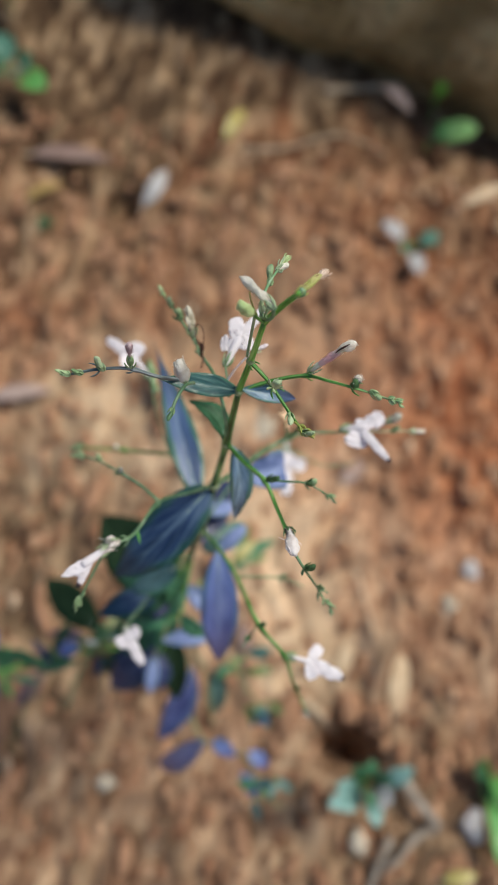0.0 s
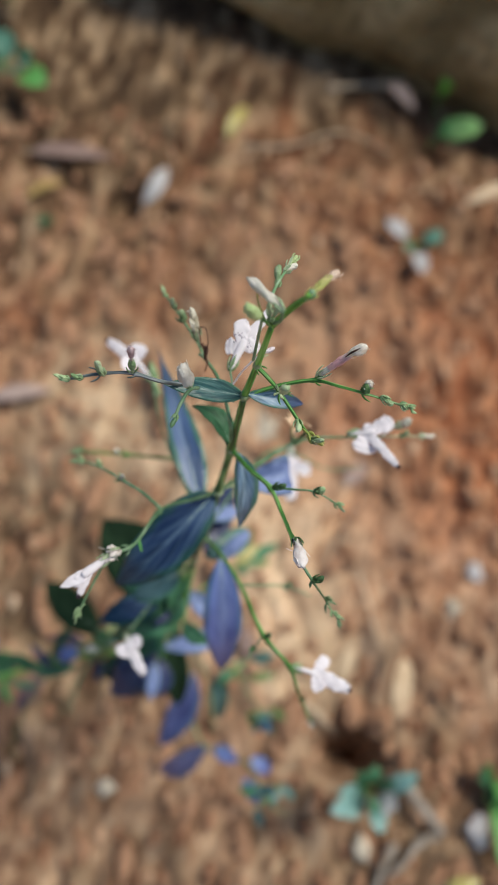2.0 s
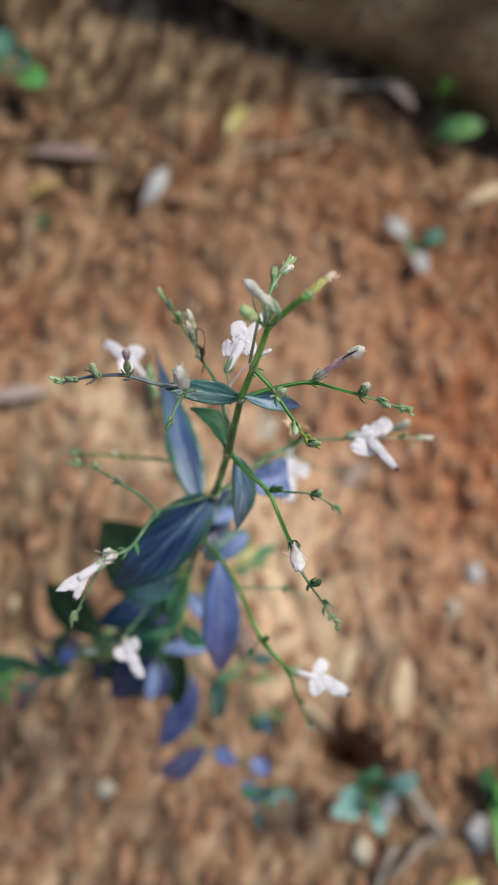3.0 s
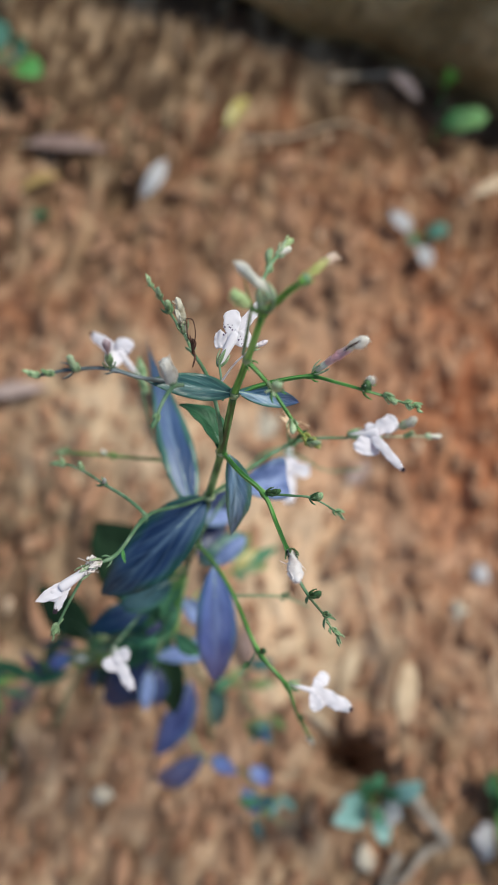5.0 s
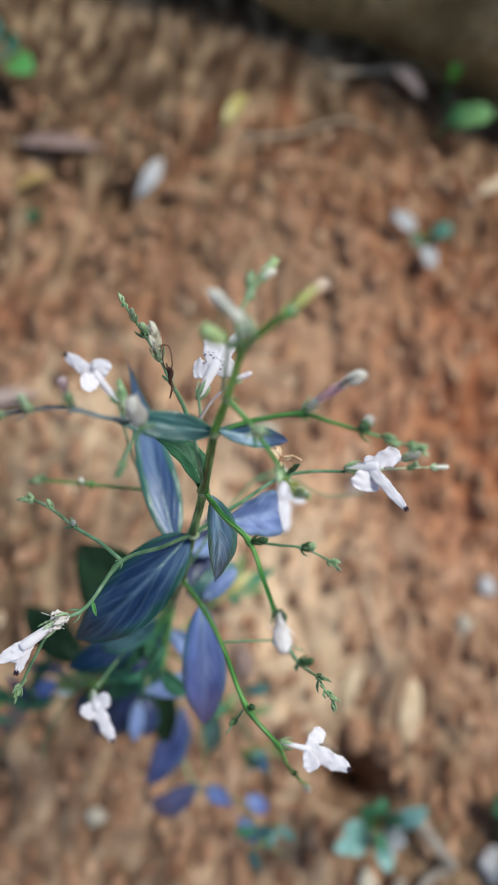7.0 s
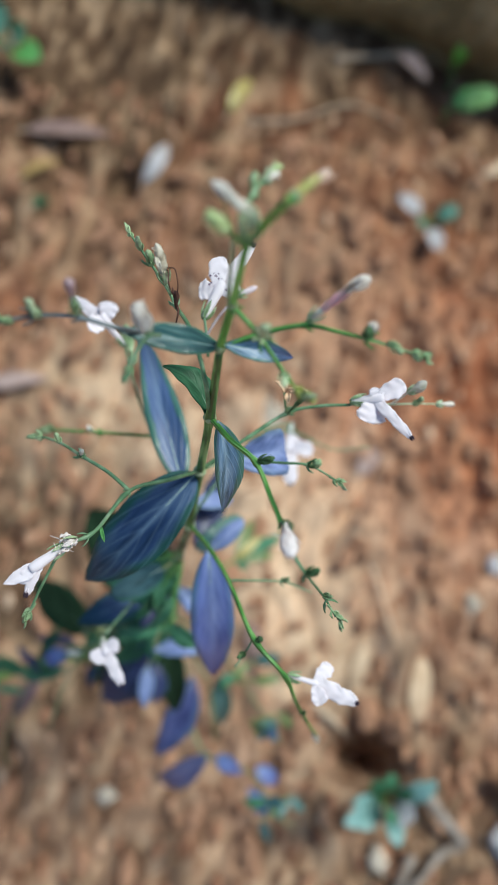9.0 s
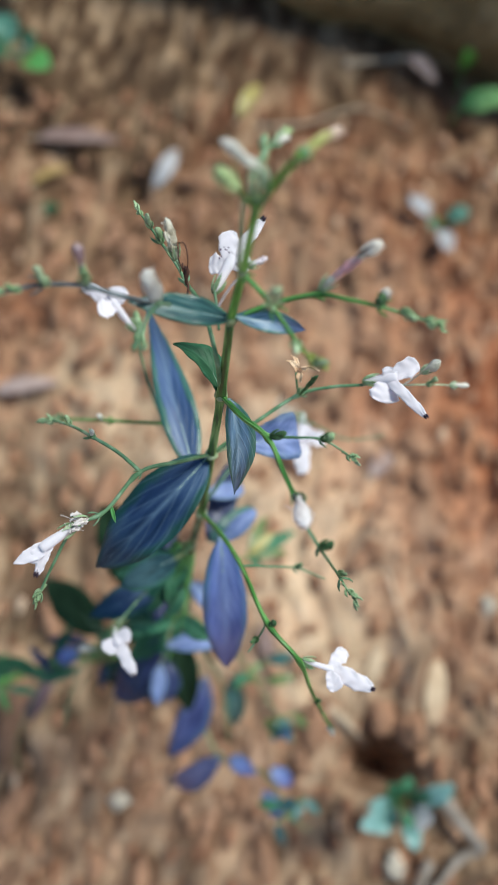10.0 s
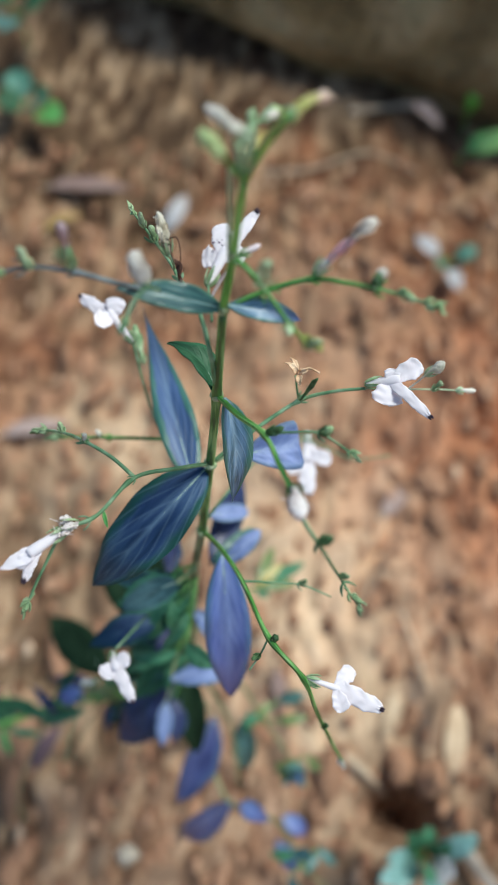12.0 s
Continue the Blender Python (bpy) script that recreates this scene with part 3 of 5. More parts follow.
def flower(parent, foot, throat, lip, lobes, label, mat=MAT_PETAL, lobe_width=2.5, lip_width=1.7, face=(0, -0.4, 1), tube=1.5, sepals=2.6):
    """A small two-lipped flower: a tube from its sepals to the throat, broad lobes, and a long lip that ends in dark anthers."""
    c, p, e = P(*foot), P(*throat), P(*lip)
    d = (p - c).normalized()
    n = Vector(face).normalized()
    bm = bmesh.new()
    bm.loops.layers.uv.verify()
    r = tube / 2000
    add_lathe(bm, c, p + d * 0.0003, lambda s: r * (0.55 + 0.5 * s - 0.25 * max(0.0, s - 0.8) / 0.2), 10, 12)
    corolla = part("flower", bm, MAT_PETAL, parent, label)
    rng = random.Random(len(label) * 7 + len(lobes))
    for q in lobes:
        bm = bmesh.new()
        t = P(*q[:3])
        wide, outline = (q[3], q[4]) if len(q) > 3 else (lobe_width, "lobe")
        add_blade(bm, p - d * 0.0012, t, wide / 1000 * rng.uniform(0.9, 1.1), n, fold=rng.uniform(-4, 12), arch=rng.uniform(0.05, 0.13),
                  profile=outline, ripple=0.05, thick=0.00012, nu=14, nv=10, twist=rng.uniform(-8, 8), skew=rng.uniform(-0.2, 0.2), frill=0.07)
        part("petal", bm, mat, corolla)
    bm = bmesh.new()
    add_blade(bm, p - d * 0.0010, e, lip_width / 1000, n, fold=-9, arch=0.06, profile="strap", ripple=0.06, thick=0.00014, nu=24, nv=8, frill=0.07)
    part("lip", bm, MAT_PETAL, corolla)
    ax = (e - p).normalized()
    sd = ax.cross(n).normalized()
    for k in (-1, 1):
        bm = bmesh.new()
        s0, s1 = p - n * 0.0003, e + n * 0.00025 - ax * 0.0004 + sd * k * 0.00016
        add_tube(bm, smooth_line([s0, (s0 + s1) / 2 - n * 0.0002, s1], 5), lambda s: 0.00011, 6)
        fil = part("stamen", bm, MAT_PETAL, corolla)
        bm = bmesh.new()
        add_lathe(bm, s1 - ax * 0.0002, s1 + ax * 0.0006, lambda s: 0.00018 * math.sin(math.pi * (0.1 + 0.8 * s)), 8, 6)
        part("anther", bm, MAT_ANTHER, corolla)
    if sepals:
        bm = bmesh.new()
        add_calyx(bm, c - d * 0.0004, d, sepals / 1000, 0.0006, 0.3)
        part("calyx", bm, MAT_SEPAL, corolla)
    return corolla


def crumpled(parent, base, tip, width, mat, label="", seed=1, count=9, threads=6):
    """A shrivelled flower: thin twisted scraps of petal and curled threads round an axis."""
    rng = random.Random(seed)
    b, t = P(*base), P(*tip)
    d, size, w = (t - b).normalized(), (t - b).length, width / 1000
    bm = bmesh.new()

    def out():
        o = Vector((rng.gauss(0, 1), rng.gauss(0, 1), rng.gauss(0, 1)))
        return (o - d * o.dot(d)).normalized()
    for _ in range(count):
        o = out()
        start = b + d * size * rng.uniform(0, 0.45) + o * w * 0.12
        end = start + d * size * rng.uniform(0.35, 0.6) + o * w * rng.uniform(0.1, 0.5)
        add_blade(bm, start, end, w * rng.uniform(0.35, 0.6), o, fold=rng.uniform(10, 45), arch=rng.uniform(0.05, 0.2), profile=rng.choice(("lobe", "lance", "oval")),
                  ripple=0.16, thick=0.00012, nu=10, nv=6, twist=rng.uniform(-70, 70), frill=0.12)
    for _ in range(threads):
        o, q = out(), out()
        start = b + d * size * rng.uniform(0.1, 0.8)
        add_tube(bm, smooth_line([start, start + o * w * 0.55, start + (o + q) * w * 0.55 + d * w * rng.uniform(-0.3, 0.5)], 4), lambda s: 0.00007 - 0.00003 * s, 5)
    return part("withered_flower", bm, mat, parent, label)


def tip_cluster(parent, at, way, size, mat=MAT_SEPAL, seed=1, count=9):
    """Tiny bracts and unopened buds crowded at the end of a branch."""
    rng = random.Random(seed)
    p, d = P(*at), Vector(way).normalized()
    size *= 1.25
    bm = bmesh.new()
    for k in range(count):
        o = Vector((rng.gauss(0, 1), rng.gauss(0, 1), rng.gauss(0, 1)))
        o = (o - d * o.dot(d)).normalized()
        start = p + d * size / 1000 * (k / count) * 0.8
        w = (d * 1.0 + o * 0.7).normalized()
        add_blade(bm, start, start + w * size / 1000 * rng.uniform(0.35, 0.6), size / 1000 * 0.27, o, fold=30, thick=0.00014, nu=6, nv=4)
    add_tube(bm, [p - d * size / 3000, p + d * size / 1300], lambda s: (0.17 - 0.08 * s) / 1000, 6)
    return part("bract", bm, mat, parent)


# ---------- ground ----------
RNG = np.random.default_rng(7)
LATTICE = RNG.random((256, 256))
JIT_X, JIT_Y, JIT_R = RNG.random((128, 128)), RNG.random((128, 128)), RNG.random((128, 128))


def lattice_noise(x, y):
    xi, yi = np.floor(x).astype(int), np.floor(y).astype(int)
    fx, fy = x - xi, y - yi
    fx, fy = fx * fx * (3 - 2 * fx), fy * fy * (3 - 2 * fy)
    g = lambda i, j: LATTICE[i % 256, j % 256]
    return (g(xi, yi) * (1 - fx) + g(xi + 1, yi) * fx) * (1 - fy) + (g(xi, yi + 1) * (1 - fx) + g(xi + 1, yi + 1) * fx) * fy


def lumps(x, y, cell):
    """Rounded crumbs of soil scattered on a jittered lattice; 0 to 1."""
    x, y = x / cell, y / cell
    xi, yi = np.floor(x).astype(int), np.floor(y).astype(int)
    out = np.zeros_like(x)
    for i in (-1, 0, 1):
        for j in (-1, 0, 1):
            a, b = (xi + i) % 128, (yi + j) % 128
            px, py = xi + i + JIT_X[a, b], yi + j + JIT_Y[a, b]
            r = 0.25 + 0.5 * JIT_R[a, b]
            d2 = ((x - px) ** 2 + (y - py) ** 2) / r ** 2
            out = np.maximum(out, np.sqrt(np.clip(1 - d2, 0, 1)) * r)
    return out


HOLLOWS = ((0.082, 0.024, 0.0115, 0.032), (0.091, 0.020, 0.007, 0.030), (0.078, 0.018, 0.006, 0.022), (-0.069, 0.302, 0.009, 0.030), (-0.118, 0.310, 0.012, 0.003), (0.100, 0.392, 0.026, 0.015), (0.062, 0.412, 0.022, 0.010), (0.150, 0.385, 0.03, 0.015), (0.015, 0.436, 0.018, 0.004), (0.062, 0.150, 0.02, 0.006))


def ground_height(x, y):
    x, y = np.asarray(x, float), np.asarray(y, float)
    near = np.exp(-((x / 0.9) ** 4 + ((y - 0.2) / 0.9) ** 4))
    h = 0.010 * (lattice_noise(x * 9 + 50, y * 9 + 50) - 0.5)
    h += 0.006 * (lattice_noise(x * 31 + 90, y * 31 + 20) - 0.5)
    h += 0.0045 * (lattice_noise(x * 95 + 10, y * 95 + 70) - 0.5)
    wx = x + 0.022 * (lattice_noise(x * 60 + 31, y * 34 + 77) - 0.5) + 0.03 * (lattice_noise(x * 19 + 5, y * 19 + 9) - 0.5)
    wy = y + 0.03 * (lattice_noise(x * 45 + 131, y * 30 + 177) - 0.5)
    patch = np.clip(2.2 * lattice_noise(x * 21 + 140, y * 15 + 30) - 0.45, 0.1, 1.3)
    h += patch * 0.0050 * lumps(wx + 3, (wy + 3) * 0.6, 0.026) + (1.35 - patch * 0.6) * 0.0034 * lumps(wx + 7, (wy + 5) * 0.62, 0.011)
    h += 0.0075 * (0.45 + 0.55 * np.clip(patch, 0, 1)) * lumps(wx + 11, (wy + 2) * 0.42, 0.0115)
    h += 0.011 * np.abs(lattice_noise(wx * 74 + 210, wy * 22 + 15) - 0.5) + 0.005 * np.abs(lattice_noise(wx * 210 + 20, wy * 85 + 35) - 0.5)
    for hx, hy, r, depth in HOLLOWS:
        h -= depth * np.exp(-(((x - hx) ** 2 + (y - hy) ** 2) / r ** 2))
    h *= 1 - 0.35 * np.clip((y - 0.28) / 0.08, 0, 1)
    return h * near - 0.010


def build_ground():
    def spread(lo, hi, step):
        mid = np.arange(lo, hi, step)
        out = step * 1.45 ** np.arange(1, 24)
        out = np.cumsum(out)
        return np.concatenate([(lo - out)[::-1], mid, hi - step + out])
    xs, ys = spread(-0.32, 0.32, 0.0019), spread(-0.16, 0.62, 0.0021)
    gx, gy = np.meshgrid(xs, ys)
    gz = ground_height(gx, gy)
    nx, ny = len(xs), len(ys)
    verts = np.stack([gx, gy, gz], -1).reshape(-1, 3)
    idx = np.arange(nx * ny).reshape(ny, nx)
    quads = np.stack([idx[:-1, :-1], idx[:-1, 1:], idx[1:, 1:], idx[1:, :-1]], -1).reshape(-1, 4)
    me = bpy.data.meshes.new("ground")
    me.from_pydata(verts.tolist(), [], quads.tolist())
    me.shade_smooth()
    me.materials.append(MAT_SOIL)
    return tagged(new("ground", me), "crumbly orange-brown laterite soil with small clods", "ground", kind="structure")


GROUND = build_ground()


def on_ground(x, y):
    """The soil's height at a place in millimetres, in millimetres."""
    return float(ground_height(x / 1000, y / 1000)) * 1000


def stone_mesh(name, mat, seed, flat=0.7, rough=0.25, levels=2):
    rng = random.Random(seed)
    bm = bmesh.new()
    bmesh.ops.create_icosphere(bm, subdivisions=levels, radius=1.0)
    off = Vector((rng.random() * 50, rng.random() * 50, rng.random() * 50))
    for v in bm.verts:
        v.co *= 1 + rough * 2 * (noise.noise(v.co * 1.3 + off)) + rough * 0.7 * noise.noise(v.co * 3.1 + off)
        v.co.z *= flat
    me = bpy.data.meshes.new(name)
    bm.to_mesh(me)
    bm.free()
    me.shade_smooth()
    me.materials.append(mat)
    return me


# ---------- rock at the edge of the soil ----------
def build_rock():
    bm = bmesh.new()
    bmesh.ops.create_cube(bm, size=2.0)
    bmesh.ops.subdivide_edges(bm, edges=bm.edges[:], cuts=40, use_grid_fill=True)
    along, back = Vector((0.952, -0.306, 0)), Vector((0.306, 0.952, 0))
    for v in bm.verts:
        p = v.co.copy()
        sph = p.normalized()
        q = p.lerp(sph * 1.25, 0.42)
        w = Vector((q.x * 0.42, q.y * 0.145, q.z * 0.052 + max(0.0, q.z) * 0.14))
        w.y += 0.055 * max(0.0, q.z) - 0.012 * max(0.0, 0.4 - abs(q.z - 0.2))
        n = noise.noise(w * 9) * 0.022 + noise.noise(w * 28) * 0.009 + noise.noise(w * 70) * 0.004
        w += sph * n
        v.co = Vector((0.106, 0.571, 0.018)) + along * w.x + back * w.y + Vector((0, 0, w.z))
    return tagged(obj("boulder", bm, MAT_ROCK), "large weathered olive-brown rock half sunk in the soil", "rock")


build_rock()


# ---------- the flowering plant ----------
plant = new("flowering_plant")
plant.location = P(-8, 38, on_ground(-8, 38))
bpy.context.view_layer.update()
PLANT_INV = plant.matrix_world.inverted()
tagged(plant, "slender herb with blue-green leaves and small white flowers on soil", "plant")

N1, N2, N6, N3 = (14.8, 70.9, 277.4), (13.8, 68.1, 261.8), (12.2, 66.4, 242.6), (10.3, 62.4, 221.8)
branch(plant, [(-8, 38, -6), (-3.8, 43.5, 50), (0.2, 49, 100), (4.4, 55, 150), (7.5, 60.2, 197), N3], 2.0, 1.06, MAT_STEM_LOW, "stem", "olive-green lower stem")
branch(plant, [N3, N6, N2, N1], 1.06, 0.74, MAT_STEM_MID, "stem", "dark green four-ridged middle stem", (0.36, 0.68))
branch(plant, [N1, (16, 71.9, 286.0), (17.1, 72.8, 295.8)], 0.72, 0.54, MAT_STEM_TOP, "stem", "green upper stem", (0.46,))
branch(plant, [(17.1, 72.8, 295.8), (19, 73.2, 299.8), (20.8, 73.4, 303.0)], 0.54, 0.44, MAT_STEM_TOP, "stem", knots=(0.02, 0.96))
branch(plant, [(20.7, 73.5, 302.7), (22.2, 75.3, 302.4), (23, 76.8, 301.8)], 0.42, 0.34, MAT_TIP, label="yellow-green shoot tip")
crumpled(plant, (20.9, 73.8, 302.7), (23.2, 76.9, 301.8), 0.75, MAT_TIP, "yellow-green bracts of the shoot tip", 11, 6, 0)
bud(plant, (20.3, 73.3, 302.1), (21.2, 74.0, 303.0), 1.2, MAT_TWIG, MAT_TIP, 1.6)
branch(plant, [(22.6, 76.2, 301.9), (23.4, 77.4, 301.4), (23.7, 77.8, 301.2)], 0.34, 0.42, MAT_DRY, label="dry pinkish shoot end")
crumpled(plant, (22.8, 76.4, 301.8), (24.3, 78.5, 301.0), 0.95, MAT_DRY, "torn dry pink flower remains", 13, 7, 2)

for joint, r in ((N1, 0.80), (N2, 0.92), (N6, 1.06), (N3, 1.12), ((16, 71.9, 286.0), 0.6)):
    bm = bmesh.new()
    c = P(*joint)
    add_lathe(bm, c - Vector((0.0001, 0.00008, 0.0006)), c + Vector((0.0001, 0.00008, 0.0006)), lambda q: r / 1000 * (0.75 + 0.25 * math.sin(math.pi * q)), 12, 8, 0.06)
    part("joint", bm, MAT_JOINT, plant)

# crown of buds beside the tip
branch(plant, [(17.1, 73.0, 296), (16.3, 74.5, 296.5), (17.0, 78, 296.4), (18.2, 82, 294.2)], 0.26, 0.16, MAT_TWIG)
bud(plant, (17.2, 78.2, 295.8), (16.9, 81.2, 295.9), 0.9, MAT_SEPAL, sepals=1.0)
bud(plant, (17.8, 81, 294.8), (19.2, 82.6, 294.2), 0.8, MAT_CREAMBUD, MAT_PALEGREEN, 1.3)
bud(plant, (18.2, 82, 294.2), (19.2, 84.9, 292.8), 0.6, MAT_LIMEBUD, MAT_PALEGREEN, 1.8, lump=0.7)
crumpled(plant, (18.4, 82.6, 294.0), (19.3, 85.3, 292.6), 0.8, MAT_LIMEBUD, "pale green bracts", 17, 6, 0)
bud(plant, (18.0, 72.0, 301.0), (13.5, 75.9, 300.8), 1.2, MAT_CREAMBUD, MAT_PALEGREEN, 1.8, "pale greenish-white closed bud", hairs=14)
branch(plant, [(17.2, 72.8, 296.3), (17.9, 72.0, 298.6), (18.0, 72.0, 301.0)], 0.26, 0.24, MAT_TWIG)
bud(plant, (15.4, 71.8, 299.4), (14.0, 70.6, 302.8), 1.7, MAT_LIMEBUD, MAT_LIMEBUD, sepals=1.3, label="pale yellow-green knobbly bud", lump=0.6)
branch(plant, [(17, 72.6, 296), (16.2, 72.2, 297.6), (15.4, 71.8, 299.4)], 0.24, 0.18, MAT_STEM)
bud(plant, (16.8, 72.6, 297.2), (16.4, 73.5, 299.8), 0.75, MAT_PALEGREEN, sepals=0.8)
bud(plant, (17.0, 72.7, 297.0), (17.5, 73.8, 298.8), 0.6, MAT_PALEGREEN, sepals=0.7)
branch(plant, [(16.2, 72.4, 297.4), (15.2, 73.4, 299.2), (14.8, 74.2, 300.2)], 0.14, 0.1, MAT_TIP)
branch(plant, [(15.4, 73.0, 285), (15.6, 73.4, 290), (15.8, 73.2, 296.4)], 0.22, 0.2, MAT_PALEGREEN)

# long flowering branch with the dark-tipped bud
branch(plant, [N1, (9.1, 71.0, 278.4), (4.0, 68.6, 283.9), (-0.1, 68.8, 284.9), (-3.6, 67.3, 287), (-7.4, 66.2, 286.6)], 0.36, 0.2, MAT_PURPLE, knots=(0.57, 0.8))
bud(plant, (-0.1, 69, 285), (0.1, 69.2, 288.4), 0.9, MAT_SEPAL, sepals=2.0)
bud(plant, (0.1, 69.2, 288.2), (0.3, 69, 292.1), 0.95, MAT_DUSKBUD, sepals=0, label="purple-tipped closed flower bud", hairs=20)
bud(plant, (-3.2, 67.1, 287.2), (-4.2, 67.9, 289.3), 1.0, MAT_SEPAL, sepals=1.3)
bud(plant, (-6, 66.4, 286.8), (-7.2, 66.2, 288), 0.6, MAT_SEPAL, sepals=1.0)
tip_cluster(plant, (-7.4, 66.2, 286.6), (-1, -0.1, 0.1), 1.6, MAT_SEPAL, 5)
bud(plant, (7.6, 68.2, 284.6), (6.3, 69.7, 287.9), 1.8, MAT_FUZZ, sepals=1.0, hairs=30, lump=0.5, plump=True)
crumpled(plant, (7.4, 68.5, 285.0), (6.2, 69.9, 288.2), 1.5, MAT_FUZZ, "whitish fuzzy wilted flower", 19, 5, 3)
branch(plant, [(8.6, 68.9, 282.8), (7.7, 67.5, 285), (6.8, 65.2, 285.3), (6.3, 62.8, 285)], 0.26, 0.22, MAT_TWIG)
bud(plant, (6.5, 63.8, 285.1), (6.1, 61.9, 285.0), 0.7, MAT_TWIG, sepals=1.0)
leaf(plant, N1, (3.9, 69.2, 281.9), 3.7, MAT_TEAL, (0.1, -0.25, 1), "dark teal narrow leaf with pale veins", fold=20, arch=0.06)
leaf(plant, (15.2, 70.9, 278.2), (23.4, 71.9, 275.0), 3.1, MAT_TEALPALE, (0.3, -0.4, 1), "narrow bluish leaf with white veins", fold=28, arch=0.10)

# branch behind the stem, with withered remains and a white bud
branch(plant, [N2, (13.2, 69.3, 271), (10.9, 74.5, 273), (7.9, 80.0, 268.8), (6.2, 83.0, 267.8), (3.3, 86.6, 267.8), (0.5, 89.8, 268.1)], 0.34, 0.16, MAT_TWIG, knots=(0.5, 0.83))
bud(plant, (6.6, 81.2, 272.0), (5.2, 84.4, 276.0), 1.3, MAT_CREAMWILT, sepals=2.2, hairs=8, lump=0.9)
crumpled(plant, (6.4, 81.8, 273.2), (5.1, 84.8, 276.6), 1.6, MAT_CREAMWILT, "wilted cream flower with brown flecks", 4, 4, 3)
branch(plant, [(6.8, 82, 268.2), (7.1, 81, 270.5), (6.8, 80.9, 272.4)], 0.16, 0.14, MAT_TWIG)
bud(plant, (3.7, 86.2, 267.8), (3.1, 87.0, 270), 0.9, MAT_SEPAL, sepals=1.3)
bud(plant, (1.9, 88.2, 268), (1.4, 88.9, 270), 0.9, MAT_PALEGREEN, sepals=1.2)
tip_cluster(plant, (0.5, 89.8, 268.1), (-0.7, 0.7, 0.1), 1.5, MAT_SEPAL, 8)


def withered(parent):
    """Shrivelled brown threads of a spent flower, hanging on a branch."""
    bm = bmesh.new()
    add_tube(bm, smooth_line([P(8.2, 79.2, 269.9), P(7.9, 79.8, 271.2), P(7.4, 81.2, 271.4)], 4), lambda s: (0.26 - 0.14 * s) / 1000, 7)
    add_tube(bm, smooth_line([P(7.8, 80, 271.2), P(7.2, 80.4, 273.2), P(6.8, 82.2, 273.4), P(6.3, 82.9, 272.6)], 4), lambda s: 0.00009, 5)
    add_tube(bm, smooth_line([P(8.1, 79.6, 271.2), P(8.3, 80.6, 273.4), P(7.7, 82.2, 274.2), P(6.7, 82.6, 273.6)], 5), lambda s: 0.00008, 5)
    add_tube(bm, smooth_line([P(8.2, 79.4, 270), P(8.5, 78.4, 270.4), P(8.3, 77.4, 269.4)], 4), lambda s: 0.00020 - 0.0001 * s, 6)
    add_tube(bm, smooth_line([P(8.0, 79.2, 270.4), P(8.2, 80.0, 271.6), P(7.8, 80.6, 271.8)], 4), lambda s: 0.00030 * math.sin(math.pi * (0.15 + 0.75 * s)), 7)
    return part("withered_flower", bm, MAT_WITHER, parent, "shrivelled dark brown spent flower")


withered(plant)
leaf(plant, N2, (6.9, 73.6, 264.2), 4.6, MAT_GREEN, (0.2, 0.4, 1), "dark green curved leaf", fold=24, arch=0.16, bend=-0.06)

# spotted flower behind the stem
flower(plant, (12.2, 76.4, 273.7), (13.7, 80.8, 274.4), (17.0, 86.2, 275.6), [(13.2, 84.0, 275.4), (11.0, 79.8, 273.8), (15.9, 81.0, 274.6)],
       "white two-lipped flower with purple dots", MAT_SPOTTED, 2.7, 1.7, (0.0, -0.45, 1))
branch(plant, [(13.4, 70.9, 274.5), (13.0, 73, 274.5), (12.2, 76.2, 273.9)], 0.17, 0.17, MAT_TWIG)
branch(plant, [(12.6, 73, 274.4), (14.2, 74.8, 277.5), (16.2, 76.3, 280)], 0.17, 0.13, MAT_WHITEBUD)
bud(plant, (16.2, 76.3, 280), (18.2, 77.5, 280.6), 0.7, MAT_WHITEBUD, sepals=1.2)

# right branch with the long pink bud
branch(plant, [N1, (19.6, 72.2, 279.8), (24.0, 72.8, 281.6), (27.4, 71.8, 283.0), (30.8, 71, 283.6), (34, 70.6, 283.2), (36.7, 70.4, 282.2)], 0.46, 0.18, MAT_STEM, knots=(0.34, 0.66))
branch(plant, [(24.0, 72.8, 281.5), (24.5, 73.4, 282.4)], 0.24, 0.22, MAT_TWIG)
bud(plant, (24.3, 73.2, 282.0), (26.0, 74.0, 284.2), 1.0, MAT_PALEBUD, MAT_PALEGREEN, sepals=2.2)
pink = bud(plant, (25.2, 73.7, 283.2), (28.4, 74.9, 287.4), 1.0, MAT_PINKBUD, sepals=0, label="pink-streaked closed flower tube", plump=True)
bud(plant, (27.4, 74.6, 286.2), (29.8, 75.2, 289.0), 1.35, MAT_FUZZ, sepals=0, label="pale fuzzy end of a pink flower", hairs=40)
bm = bmesh.new()
add_tube(bm, smooth_line([P(27.3, 74.25, 287.0), P(27.8, 74.45, 287.9), P(28.3, 74.6, 288.5), P(28.9, 74.85, 289.0)], 5), lambda q: (0.04 + 0.11 * math.sin(math.pi * q)) / 1000, 6)
part("stripe", bm, MAT_WITHER, pink, "dark purple-brown streak")
branch(plant, [(30.4, 71, 284.1), (30.5, 70.9, 285.4)], 0.15, 0.15, MAT_PALEBUD)
branch(plant, [(30.5, 71, 283.5), (30.6, 71, 284.6)], 0.2, 0.2, MAT_PALEBUD)
bud(plant, (30.4, 70.9, 284.4), (30.8, 71.2, 285.7), 1.15, MAT_DARKSEPAL, MAT_DARKSEPAL, 0.8, "round dark fuzzy bud", hairs=20, plump=True)
bud(plant, (30.8, 71.4, 284.8), (31.2, 71.8, 285.8), 0.95, MAT_FUZZ, sepals=0, label="pale fuzzy cap of a round bud", hairs=40, plump=True)
